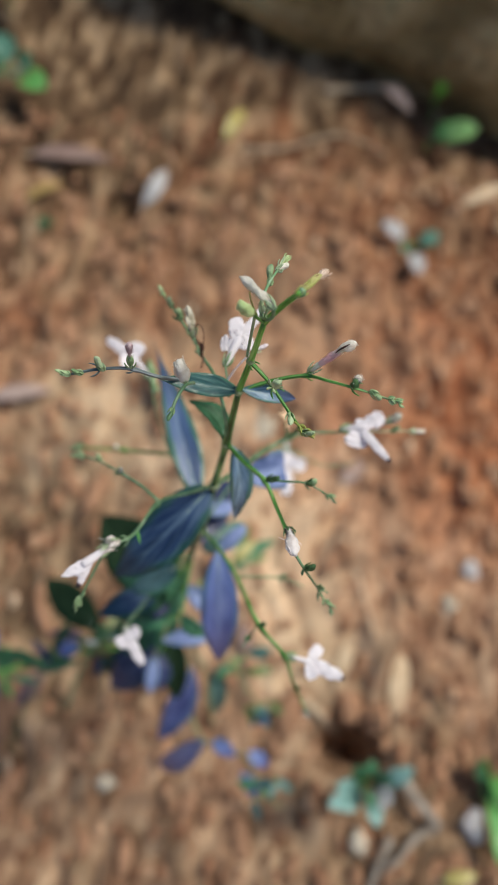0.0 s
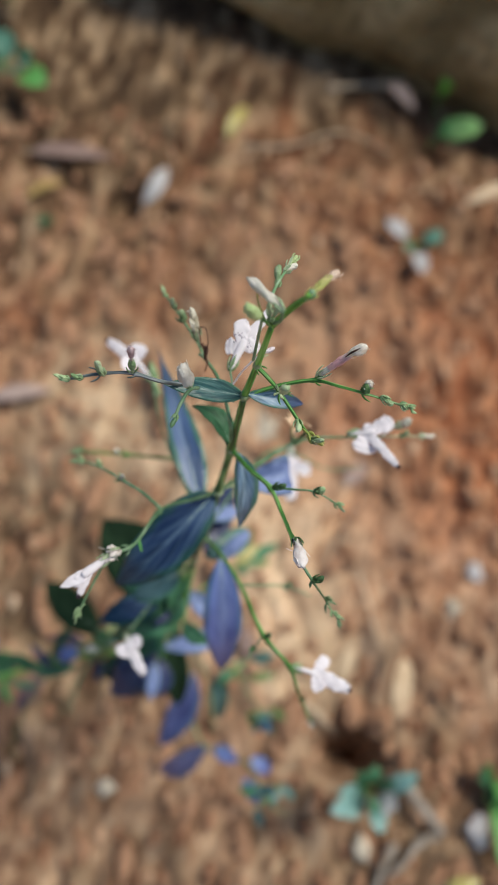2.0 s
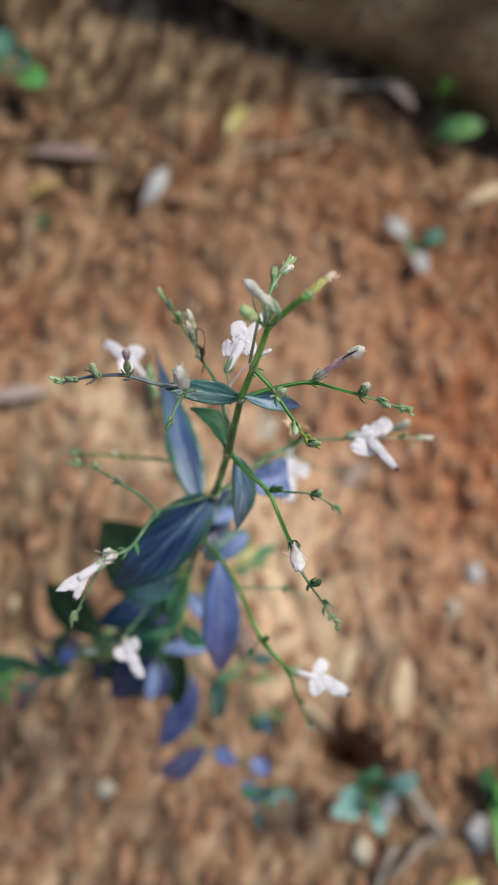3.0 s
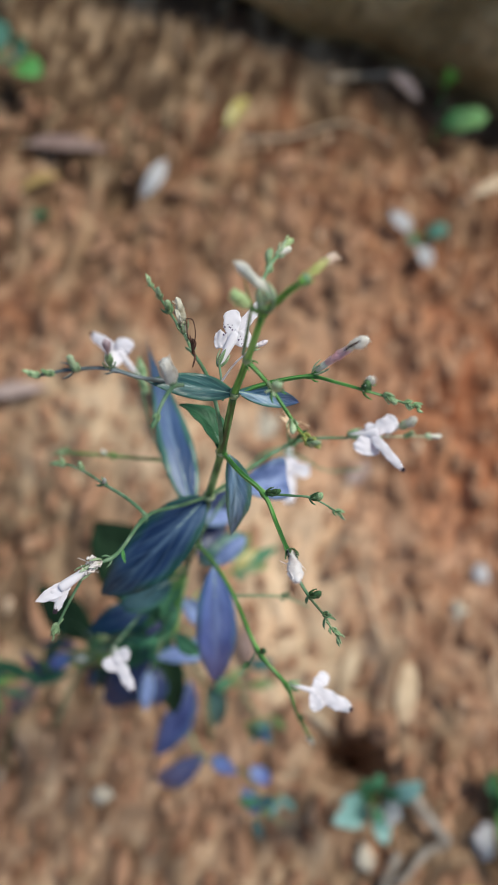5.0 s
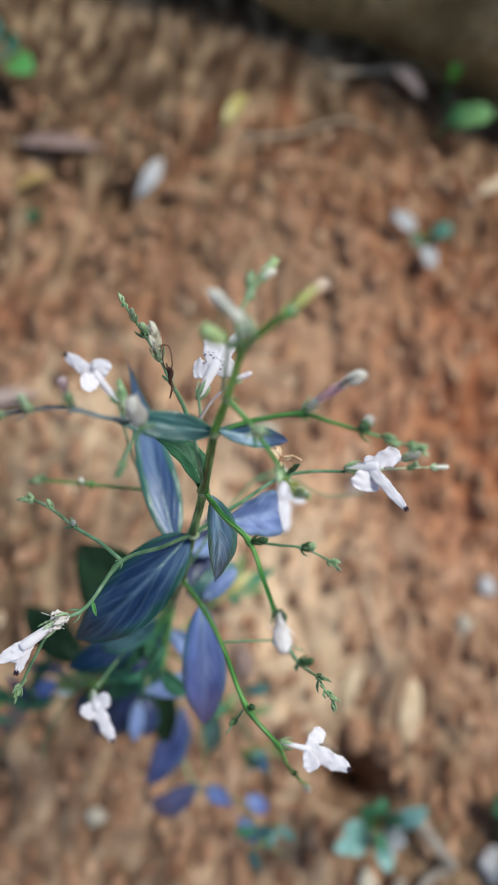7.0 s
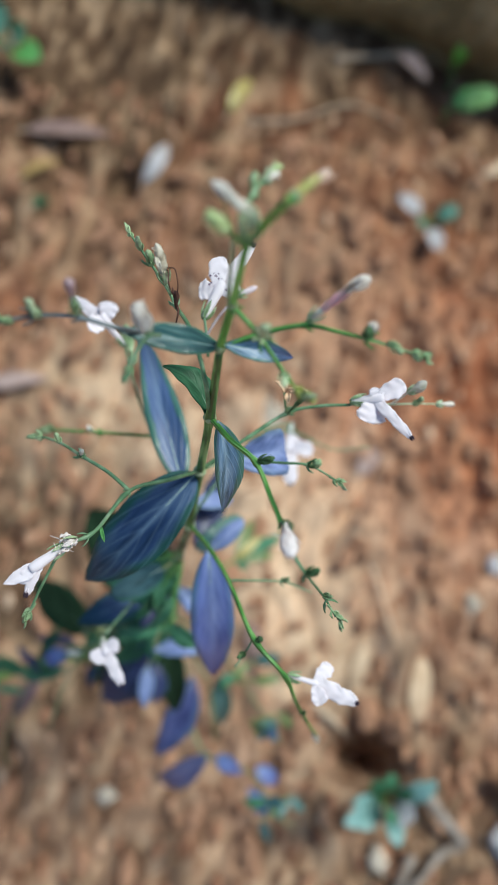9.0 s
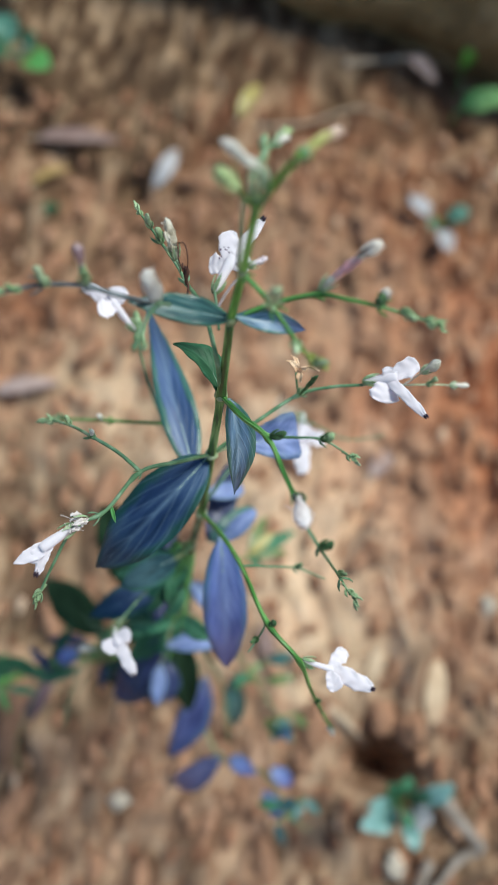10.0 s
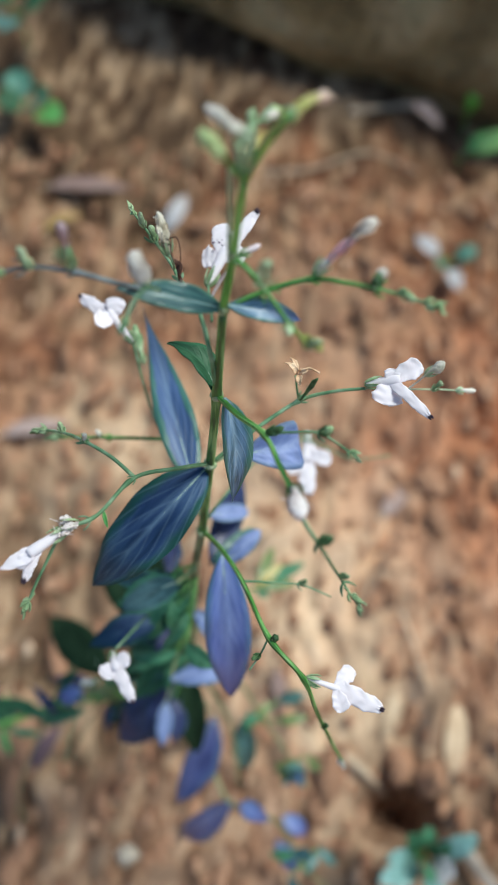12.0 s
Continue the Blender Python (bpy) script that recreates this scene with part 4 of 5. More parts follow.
bud(plant, (33.0, 70.7, 284), (34.6, 69.7, 284.0), 0.9, MAT_SEPAL, sepals=1.4)
tip_cluster(plant, (35.6, 70.4, 282.9), (1, -0.1, -0.2), 2.0, MAT_SEPAL, 11)

# bright branch that bends towards the viewer
branch(plant, [(16, 71.9, 285.6), (17.8, 70.4, 285.4), (19.4, 69.2, 284.4), (22.3, 65.9, 283.6), (24.3, 63, 284.8)], 0.34, 0.2, MAT_STEM, knots=(0.02, 0.5))
bud(plant, (19.4, 68.5, 286), (19.9, 66.2, 293.0), 1.1, MAT_PALEGREEN, MAT_PALEGREEN, 3.0, "pale green slender bud", waist=0.35)
bud(plant, (22.3, 65.9, 283.6), (22.4, 63.8, 284.9), 0.8, MAT_SEPAL, sepals=1.6)
tip_cluster(plant, (23.6, 64, 284.4), (0.6, -0.6, 0.3), 2.2, MAT_TIP, 13)
bud(plant, (24.3, 63, 284.8), (25.6, 62.4, 286.4), 0.8, MAT_SEPAL, sepals=1.4)

# front branch with small buds
branch(plant, [N2, (17.0, 64.4, 264.4), (20.5, 61.2, 266.6), (22.7, 55.9, 270.8), (24.4, 51.8, 273.6)], 0.52, 0.40, MAT_STEM, knots=(0.5, 0.97))
branch(plant, [(24.4, 51.8, 273.6), (25.8, 49.2, 273), (27.5, 47.4, 271.6), (29.6, 47, 265), (31.4, 46.6, 259.6), (32.8, 44.6, 259.6)], 0.26, 0.12, MAT_TWIG, knots=(0.42, 0.8))
branch(plant, [(20.6, 61.2, 266.8), (24, 60.7, 269.2), (27, 60.6, 269.7), (30.9, 60.1, 266.3)], 0.2, 0.12, MAT_TWIG, knots=(0.62,))
bud(plant, (20.9, 61.2, 267.2), (22.6, 61.4, 268.8), 0.9, MAT_DARKSEPAL, MAT_DARKSEPAL, 1.5)
bud(plant, (26.9, 60.5, 270), (28.2, 60.9, 271), 0.9, MAT_SEPAL, MAT_DARKSEPAL, 1.3)
tip_cluster(plant, (30.2, 60.2, 266.8), (0.9, -0.2, -0.5), 1.6, MAT_SEPAL, 17)
bud(plant, (24.5, 52.3, 274.0), (25.4, 47.7, 278.2), 1.6, MAT_PINKWILT, MAT_DARKSEPAL, 2.0, hairs=40, lump=0.45)
crumpled(plant, (24.6, 51.6, 274.8), (25.4, 47.5, 278.4), 1.6, MAT_PINKWILT, "wilted white flower with brown flecks", 5, 2, 3)
bud(plant, (27.6, 47.4, 271.6), (29.0, 47.8, 272.6), 0.9, MAT_DARKSEPAL, MAT_DARKSEPAL, 1.4)
bud(plant, (31, 46.8, 261), (31.8, 46.6, 262.4), 0.6, MAT_SEPAL, sepals=1.2)
tip_cluster(plant, (32.2, 45.4, 259.7), (0.7, -0.7, -0.1), 2.0, MAT_SEPAL, 19)
leaf(plant, (15.0, 67.2, 263.0), (16.7, 58.3, 250.0), 4.4, MAT_HANG, (0.5, -0.5, 0.7), "slate-blue leaf with a twisted pale tip below the joint", fold=24, arch=0.10, profile="tailed", twist=25, skew=0.1, bend=0.035)

# leaves and branches at the middle joint
leaf(plant, (17.0, 69.2, 241.0), (25.0, 72.6, 239.2), 8.2, MAT_PALE, (0.1, -0.5, 1), "broad blunt blue-green leaf", fold=12, arch=0.06, profile="blunt")
branch(plant, [N6, (14.6, 67.6, 243.2), (17.2, 69.3, 241.4)], 0.42, 0.34, MAT_JOINT)
branch(plant, [N6, (18.4, 70.6, 247.2), (24.2, 75.4, 248), (28.8, 76.4, 250), (33.3, 76.4, 252)], 0.34, 0.24, MAT_TWIG, knots=(0.5,))
branch(plant, [(33.3, 76.4, 252), (40, 78.6, 249), (45.5, 80.4, 246.6), (49.7, 81.5, 244.6)], 0.15, 0.11, MAT_PALEGREEN)
flower(plant, (33.4, 76.8, 252.6), (37.5, 77.2, 254), (41.8, 70.8, 256), [(36.0, 73.4, 253.4, 5.0, "lobe"), (40.7, 79.4, 254.6, 3.7, "lobe"), (36.4, 78.4, 254.8, 2.8, "lobe")],
       "open white two-lipped flower with dark anthers", MAT_PETAL, 3.7, 1.7, (0.1, -0.5, 1), 1.7)
bud(plant, (41.6, 79.4, 252.2), (44.0, 80.6, 254), 1.4, MAT_CREAMBUD, MAT_PALEGREEN, 1.6, hairs=14)
bud(plant, (43.5, 79.6, 247.6), (44.6, 80.2, 249.4), 0.9, MAT_SEPAL, sepals=1.2)
branch(plant, [(39.6, 78.4, 249.4), (40.8, 79, 250.8), (41.6, 79.4, 252.2)], 0.13, 0.13, MAT_PALEBUD)
bud(plant, (47.4, 80.9, 245.8), (50.6, 81.9, 244.6), 0.95, MAT_CREAMBUD, MAT_PALEGREEN, 1.4)
bud(plant, (24.4, 75.0, 249.2), (26.4, 75.8, 254.8), 0.8, MAT_DARKSEPAL, MAT_SEPAL, 1.8)
branch(plant, [(24.2, 75.4, 248), (23.7, 76, 251.2), (23.4, 76.4, 253.6)], 0.18, 0.16, MAT_TWIG)


def spent_flower(parent):
    bm = bmesh.new()
    bm.loops.layers.uv.verify()
    for a, b, w in (((23.6, 76.0, 254.8), (21.8, 76.8, 256.4), 1.3), ((23.6, 76.2, 255.0), (22.4, 78.0, 255.8), 0.9), ((23.8, 75.9, 255.2), (24.2, 74.4, 254.8), 1.3), ((23.8, 76.2, 255.4), (25.2, 76.4, 256.4), 1.0)):
        add_blade(bm, P(*a), P(*b), w / 1000, Vector((0.2, -0.5, 1)), fold=35, arch=0.2, ripple=0.12, thick=0.00014, nu=8, nv=6, twist=40)
    add_tube(bm, smooth_line([P(23.8, 76.2, 255.4), P(25.2, 76.3, 256.3), P(26.6, 75.9, 256.1)], 5), lambda s: (0.20 - 0.06 * s) / 1000, 7)
    return part("withered_flower", bm, MAT_ORANGE, parent, "withered orange-brown flower")


spent_flower(plant)
leaf(plant, (11.4, 66.2, 240.8), (-4.8, 49.6, 228.0), 10.4, MAT_SLATE, (-0.12, -0.2, 1), "large dark slate-blue leaf with curved veins", fold=12, arch=0.18, profile="elliptic", bend=0.06, nu=24, nv=10)
branch(plant, [N6, (8.6, 62.4, 249.6), (3.7, 59, 253.4), (1.0, 51.8, 258.4), (-2.4, 49, 259.2), (-4.6, 44.6, 257), (-6.3, 40.4, 254.7)], 0.34, 0.17, MAT_TWIG, knots=(0.36, 0.54))
branch(plant, [(3.7, 59, 253.4), (0.6, 60.8, 255.2), (-3.2, 62.4, 255.8), (-8, 65.6, 250.4), (-13, 68.1, 244.8)], 0.3, 0.2, MAT_TWIG, knots=(0.5,))
bud(plant, (-3.2, 62.4, 255.6), (-3.0, 62.8, 257.6), 0.8, MAT_PALEBUD, sepals=1.2)
bud(plant, (-8, 65.6, 250.4), (-8.4, 66.6, 251.8), 0.7, MAT_SEPAL, sepals=1.2)
tip_cluster(plant, (-11.6, 67.4, 246.4), (-0.9, 0.3, -0.5), 2.6, MAT_SEPAL, 23)
leaf(plant, (1.4, 52.8, 257.6), (2.1, 50.9, 256.2), 0.55, MAT_FRESH, rib=False)
flower(plant, (-2.2, 49.2, 259.6), (-5.6, 45.8, 260.0), (-6.1, 42.5, 258.4), [(-8.8, 43.4, 259.9, 2.0, "lance"), (-7.0, 43.9, 259.6, 1.8, "lobe")],
       "white tubular flower on a side branch", MAT_PETAL, 2.0, 1.4, (0.1, -0.3, 1), 1.6)
bud(plant, (-1.0, 50.4, 259.2), (-2.0, 49.5, 260.2), 0.8, MAT_WILT, sepals=2.6, hairs=6, lump=0.9)
crumpled(plant, (-1.0, 50.4, 259.4), (-3.1, 48.5, 261.2), 1.9, MAT_WILT, "wilted pinkish-white flower", 7, 12, 9)
tip_cluster(plant, (-5.8, 41.4, 255.2), (-0.5, -0.8, -0.4), 2.0, MAT_SEPAL, 29)

# long blue leaf and the far branches behind it
leaf(plant, (9.3, 65.5, 236), (-5.1, 99.5, 231.0), 6.4, MAT_LONG, (0.2, -0.35, 1), "long blue leaf with a green edge and a dark tail", fold=12, arch=0.04, profile="long_tailed", nu=28)
branch(plant, [(10.6, 63.2, 224), (6.8, 68.8, 225), (2.0, 76.4, 226.5), (-1.3, 82, 230), (-3.4, 87, 240)], 0.3, 0.2, MAT_TWIG)
flower(plant, (-3.4, 87.0, 240.2), (-7.2, 90.0, 243.6), (-13.0, 93.3, 242.4), [(-6.2, 92.4, 244.4), (-8.6, 86.9, 245.2)],
       "white flower behind the leafy stem", MAT_PETAL, 3.6, 2.4, (0, -0.4, 1))
bud(plant, (-2.4, 86.6, 234), (-4.8, 93, 236), 1.6, MAT_SEPAL, sepals=1.8)
branch(plant, [(2.0, 76.4, 226.5), (-4, 76.6, 225), (-9.5, 76.8, 223.4), (-18.6, 77.4, 220)], 0.46, 0.34, MAT_STEM, knots=(0.6,))
bud(plant, (-9.5, 76.8, 223.4), (-10.2, 77.4, 225), 0.8, MAT_PALEBUD, sepals=1.2)
tip_cluster(plant, (-16.8, 77.3, 220.6), (-1, 0, -0.1), 2.6, MAT_SEPAL, 31)

# lower joint: hanging leaf and the branch with the pale flower
leaf(plant, (14.2, 58.6, 221.6), (17.6, 38.7, 196.4), 8.6, MAT_BLUE, (0.1, -0.2, 1), "hanging blue-violet leaf with fine veins", fold=10, arch=0.07)
leaf(plant, (10.6, 63.0, 197), (14.0, 84.0, 192), 6.4, MAT_NAVY, (0.2, -0.1, 1), "dark violet-blue leaf behind the stem", fold=10)
leaf(plant, (11.5, 62.0, 201), (19.2, 70.5, 199), 4.8, MAT_TEAL, (0.2, -0.1, 1), "teal leaf behind the stem", fold=8, profile="oval")
leaf(plant, (14.2, 61.4, 207), (19.6, 67.8, 208), 3.4, MAT_PALE, (0.1, -0.3, 1), "small pale blue leaf behind the stem", fold=8, profile="oval")
leaf(plant, (9.4, 71.0, 204), (16.6, 74.2, 199.4), 3.8, MAT_PALE, (0.1, -0.2, 1), "small pale blue leaf behind the stem", fold=4, profile="oval")
branch(plant, [N3, (14.4, 57.6, 228.6), (18.6, 51.6, 233.8), (23.4, 42.6, 240.4), (28.6, 37.9, 239.6), (31.6, 34.6, 229), (36.6, 31.2, 206), (39.3, 30, 193)], 0.50, 0.34, MAT_STEM, knots=(0.44, 0.58))
branch(plant, [(18.6, 51.6, 233.8), (23, 52.6, 231), (27.7, 53.4, 228.2), (32.5, 52.6, 226)], 0.22, 0.13, MAT_TWIG, knots=(0.66,))
bud(plant, (27.7, 53.4, 228.2), (28.2, 54, 229.8), 0.8, MAT_SEPAL, sepals=1.2)
branch(plant, [(23.4, 42.6, 240.4), (22.6, 40.8, 238), (21.2, 38.4, 237)], 0.17, 0.13, MAT_TWIG)
bud(plant, (22.4, 40.5, 238), (21.4, 39.6, 239), 0.7, MAT_DARKSEPAL, MAT_DARKSEPAL, 1.2)
bud(plant, (24, 42.2, 240.6), (24.6, 42.6, 242), 0.9, MAT_DARKSEPAL, MAT_DARKSEPAL, 1.1)
bud(plant, (33, 33.4, 222), (33.6, 33.6, 224), 0.8, MAT_DARKSEPAL, MAT_DARKSEPAL, 1.3)
flower(plant, (29.4, 38.2, 237.4), (34.3, 37.6, 234.6), (40.4, 35.6, 234.2), [(35.9, 40.6, 234.6), (34.7, 34.6, 234.4)],
       "white flower with two round side lobes", MAT_PETAL, 2.7, 2.9, (0, -0.3, 1), 1.0)
tip_cluster(plant, (38.6, 30.2, 196), (0.4, -0.2, -0.9), 3.0, MAT_PALEBUD, 37, 4)

# flower low on the near side, on a thin branch
branch(plant, [(8.6, 60.6, 205), (4, 54.4, 206), (0.1, 48.9, 206), (-2.6, 42.6, 212)], 0.3, 0.2, MAT_TWIG)
flower(plant, (-3.0, 42.0, 212.2), (-1.6, 39.2, 214), (2.3, 34.2, 213.8), [(-3.6, 37.6, 214), (0.4, 41.4, 214.4)],
       "white flower over the lower leaves", MAT_PETAL, 3.2, 2.5, (0, -0.2, 1), 1.6)
flower(plant, (26.9, 90.2, 205), (26.8, 84.0, 205.4), (28.2, 76.8, 205), [(32.0, 84.2, 205.4), (23.6, 81.0, 205.4), (29.0, 86.8, 205.6)],
       "white flower half hidden behind a leaf", MAT_PETAL, 4.2, 3.8, (0, -0.2, 1), 2.2)
branch(plant, [(10.8, 63.5, 224), (15.5, 75, 217), (21, 86, 209), (26.9, 90.2, 205)], 0.3, 0.24, MAT_TWIG)
branch(plant, [(21, 86, 209), (28, 88, 206), (36, 86, 204), (44, 88, 203)], 0.24, 0.16, MAT_TWIG)

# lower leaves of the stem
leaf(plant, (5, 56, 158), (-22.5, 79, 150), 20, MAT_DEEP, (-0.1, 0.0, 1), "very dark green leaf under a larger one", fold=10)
leaf(plant, (1.5, 54.0, 186), (-12.5, 46.0, 188), 7.6, MAT_SLATE, (-0.1, -0.1, 1), "dark slate-blue lower leaf", fold=8)
branch(plant, [(6.8, 59.0, 186), (4, 56.6, 186), (1.5, 54.0, 186)], 0.4, 0.3, MAT_STEM_LOW)
leaf(plant, (5.4, 56.6, 207), (-2.6, 49.6, 212), 6.4, MAT_DUSKTEAL, (-0.1, -0.2, 1), "dull teal-blue lower leaf", fold=8, profile="oval")
branch(plant, [(8.2, 60.6, 203), (7, 58.6, 205), (5.4, 56.6, 207)], 0.35, 0.28, MAT_STEM_LOW)
leaf(plant, (6.6, 57.6, 182), (-11, 57.5, 176), 6, MAT_MID, (0.1, -0.2, 1), "dark green lower leaf", fold=12)
branch(plant, [(5.0, 56, 158), (12, 65, 152), (19, 72, 145)], 0.5, 0.35, MAT_STEM)
for end, width, mat, words in (((22, 84.5, 141), 3.6, MAT_OLIVE, "yellowing green lower leaf"), ((31, 81.5, 139), 3.8, MAT_MID, "narrow green lower leaf"), ((29, 75.0, 141), 3.4, MAT_OLIVE, "yellowing green lower leaf"), ((25, 79.5, 144), 2.8, MAT_YELLOW, "narrow yellow lower leaf"), ((22, 70.0, 143), 3.0, MAT_MID, "narrow green lower leaf")):
    leaf(plant, (18.6, 71.8, 145), end, width, mat, (0.1, 0, 1), words, fold=14, rib=False)
leaf(plant, (6, 57, 172), (-8, 51, 178), 5.5, MAT_LONG, (0, -0.1, 1), "slate lower leaf", fold=10)
leaf(plant, (6.4, 57.4, 178), (18, 52, 170), 6, MAT_PALE, (0, -0.3, 1), "pale blue lower leaf", fold=14)
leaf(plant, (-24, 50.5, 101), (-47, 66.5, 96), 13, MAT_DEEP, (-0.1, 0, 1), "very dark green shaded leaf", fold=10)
branch(plant, [(-18, 45.4, 102), (-21, 47.8, 102), (-24, 50.5, 101)], 0.5, 0.4, MAT_STEM_LOW)
for z, turn, reach, width, rise, mat in ((190, 215, 13, 5.5, -4, MAT_MID), (178, 195, 15, 5.5, -4, MAT_GREEN), (168, 205, 17, 6, -8, MAT_GREEN), (158, 170, 18, 7, -6, MAT_DEEP),
                                         (150, 225, 20, 8, -8, MAT_GREEN), (138, 195, 22, 9, -12, MAT_DEEP), (130, 240, 24, 9, -10, MAT_NAVY), (114, 215, 26, 11, -10, MAT_DEEP)):
    foot = (4.6 + (z - 150) * 0.075, 55 + (z - 150) * 0.105, z)
    a = radians(turn)
    leaf(plant, foot, (foot[0] + reach * math.cos(a), foot[1] + reach * math.sin(a), z + rise), width, mat, (0.1 * math.cos(a), 0.1 * math.sin(a) - 0.1, 1), fold=12)
tuft = random.Random(21)
for k in range(46):
    z = 208 - 1.9 * k + tuft.uniform(-4, 4)
    a = radians(tuft.uniform(115, 275))
    reach, near = tuft.uniform(5, 12), tuft.uniform(2, 12)
    foot = Vector((4.6 + (z - 150) * 0.075 + near * math.cos(a), 55 + (z - 150) * 0.105 + near * math.sin(a), z))
    a += radians(tuft.uniform(-70, 70))
    end = foot + Vector((reach * math.cos(a), reach * math.sin(a), tuft.uniform(-7, 5)))
    mat = (MAT_DUSKTEAL, MAT_MID, MAT_GREEN, MAT_MID, MAT_DUSKTEAL, MAT_MID, MAT_NAVY, MAT_GREEN)[k % 8]
    if end.x < -6 and end.y > 57:
        continue
    leaf(plant, foot, end, reach * tuft.uniform(0.34, 0.55), mat, (tuft.gauss(0, 0.6), tuft.gauss(-0.2, 0.6), 1), rib=False, fold=20, arch=0.14, bend=tuft.uniform(-0.1, 0.1))
    branch(plant, [(4.6 + (z - 150) * 0.075, 55 + (z - 150) * 0.105, z - 1), tuple(foot)], 0.3, 0.22, MAT_STEM)
branch(plant, [(4.6, 55.2, 156), (-4, 51, 156), (-13.5, 47, 151)], 0.4, 0.3, MAT_STEM_LOW)
leaf(plant, (2.2, 43.8, 167), (13.2, 47.2, 169), 6.2, MAT_PALE, (0, -0.25, 1), "small pale blue leaf", fold=4, profile="blunt")
branch(plant, [(5.2, 55.8, 163), (3, 49, 166), (2.4, 44, 167)], 0.3, 0.22, MAT_STEM_LOW)
leaf(plant, (-1.6, 41.6, 136), (-1.2, 31.0, 132), 4.8, MAT_PALE, (0.2, 0, 1), "pale blue lower leaf", fold=8)
branch(plant, [(3, 52.6, 134), (0, 47, 136), (-1.6, 41.6, 136)], 0.35, 0.25, MAT_STEM_LOW)
leaf(plant, (1.6, 48.6, 130), (-15, 31.5, 114), 15, MAT_NAVY, (0.1, 0.1, 1), "dark slate-blue lower leaf", fold=10)
# Extra dark blade that fills in for the shadowed gap between leaves.
leaf(plant, (2.4, 51.6, 134), (6.4, 31, 112), 9, MAT_DEEP, (0, 0, 1), "black-green leaf standing in for the shadow between lower leaves", fold=14)
leaf(plant, (9.6, 42, 104), (1.4, 17.4, 95), 12.5, MAT_INDIGO, (0.5, 0.0, 1), "folded dark blue lower leaf", fold=28)
branch(plant, [(1.6, 50.8, 116), (6, 46, 108), (9.6, 42, 104)], 0.4, 0.3, MAT_STEM_LOW)
leaf(plant, (17.2, 20.0, 92), (1.4, 7.2, 52.0), 9.6, MAT_BLUE, (0.1, -0.1, 1), "drooping dark blue lower leaf", fold=16)
leaf(plant, (19.6, 19.4, 98), (28.4, 16.0, 102), 5.6, MAT_BLUE, (0, 0, 1), "small blue lower leaf", fold=12)
leaf(plant, (33.2, 17.2, 82), (40.4, 13.4, 80), 5.6, MAT_BLUE, (0, 0, 1), "small blue lower leaf", fold=8, profile="oval")
leaf(plant, (18, 43, 96), (20, 29, 80), 8, MAT_TEAL, (0, 0, 1), "teal lower leaf", fold=12)
leaf(plant, (32, 10, 70), (40, 1, 62), 6, MAT_BLUE, (0, 0, 1), "small blue lower leaf", fold=12)
branch(plant, [(0.6, 49.4, 104), (8, 34, 98), (15.4, 20.4, 94), (24, 17.6, 96), (32, 15, 86), (42, 3, 72), (50, -2, 56)], 0.9, 0.6, MAT_STEM_LOW)
branch(plant, [(4.2, 54.6, 146), (15.3, 52, 112), (24, 43, 103), (33, 33, 100), (39, 26, 97)], 0.8, 0.5, MAT_STEM_LOW)
branch(plant, [(3.2, 53, 136), (12, 44, 108), (15.2, 39, 102), (19, 24, 97)], 0.8, 0.5, MAT_STEM_LOW)
branch(plant, [(0.4, 49.2, 102), (-16, 45.6, 102), (-33, 41.7, 100), (-54, 32.8, 98), (-72, 24, 95)], 1.5, 1.1, MAT_STEM_TOP)
branch(plant, [(-20, 45, 102), (-24, 44.5, 112), (-27, 43.6, 120)], 0.4, 0.3, MAT_STEM_LOW)
leaf(plant, (-27, 43.4, 120), (-33, 40.0, 119), 5.2, MAT_BLUE, (0, -0.1, 1), "small blue lower leaf", fold=8, profile="oval")
leaf(plant, (-20, 45, 102), (-26, 53, 99), 6, MAT_GREEN, (0, 0, 1), "small green lower leaf", fold=10)
leaf(plant, (-50, 35, 98), (-60, 40, 96), 6, MAT_GREEN, (0, 0, 1), "small green lower leaf", fold=10)
branch(plant, [(-4, 51, 156), (-11, 45, 164), (-15, 40.6, 165), (-19, 33, 158), (-22, 24, 148)], 0.3, 0.2, MAT_TWIG)
bud(plant, (-14, 41.6, 165), (-17.4, 40.8, 168), 1.8, MAT_PALEBUD, sepals=2.4)

spray = random.Random(33)
for foot, count, span, mats in (((-24, 44, 101), 7, 12, (MAT_MID, MAT_NAVY, MAT_OLIVE, MAT_TEAL)), ((-38, 40, 99), 7, 13, (MAT_MID, MAT_OLIVE, MAT_GREEN, MAT_NAVY)),
                                ((-54, 32, 97), 6, 13, (MAT_MID, MAT_BLUE, MAT_FRESH)), ((22, 42, 103), 5, 9, (MAT_TEAL, MAT_OLIVE, MAT_MID)),
                                ((33, 32, 100), 5, 9, (MAT_LONG, MAT_OLIVE, MAT_TEAL)), ((40, 5, 79), 5, 9, (MAT_DUSKTEAL, MAT_TEAL, MAT_MID)), ((-8, 46, 104), 6, 13, (MAT_GREEN, MAT_TEAL, MAT_MID))):
    for k in range(count):
        a = spray.uniform(0, math.tau)
        base = Vector(foot) + Vector((spray.gauss(0, 4), spray.gauss(0, 3), spray.gauss(0, 2)))
        end = base + Vector((math.cos(a), math.sin(a), spray.uniform(-0.4, 0.4))) * span * spray.uniform(0.6, 1.1)
        leaf(plant, base, end, spray.uniform(2.6, 4.6), mats[k % len(mats)], (spray.gauss(0, 0.4), spray.gauss(0, 0.4), 1), rib=False, fold=14)
        branch(plant, [foot, tuple(base)], 0.32, 0.26, MAT_STEM)
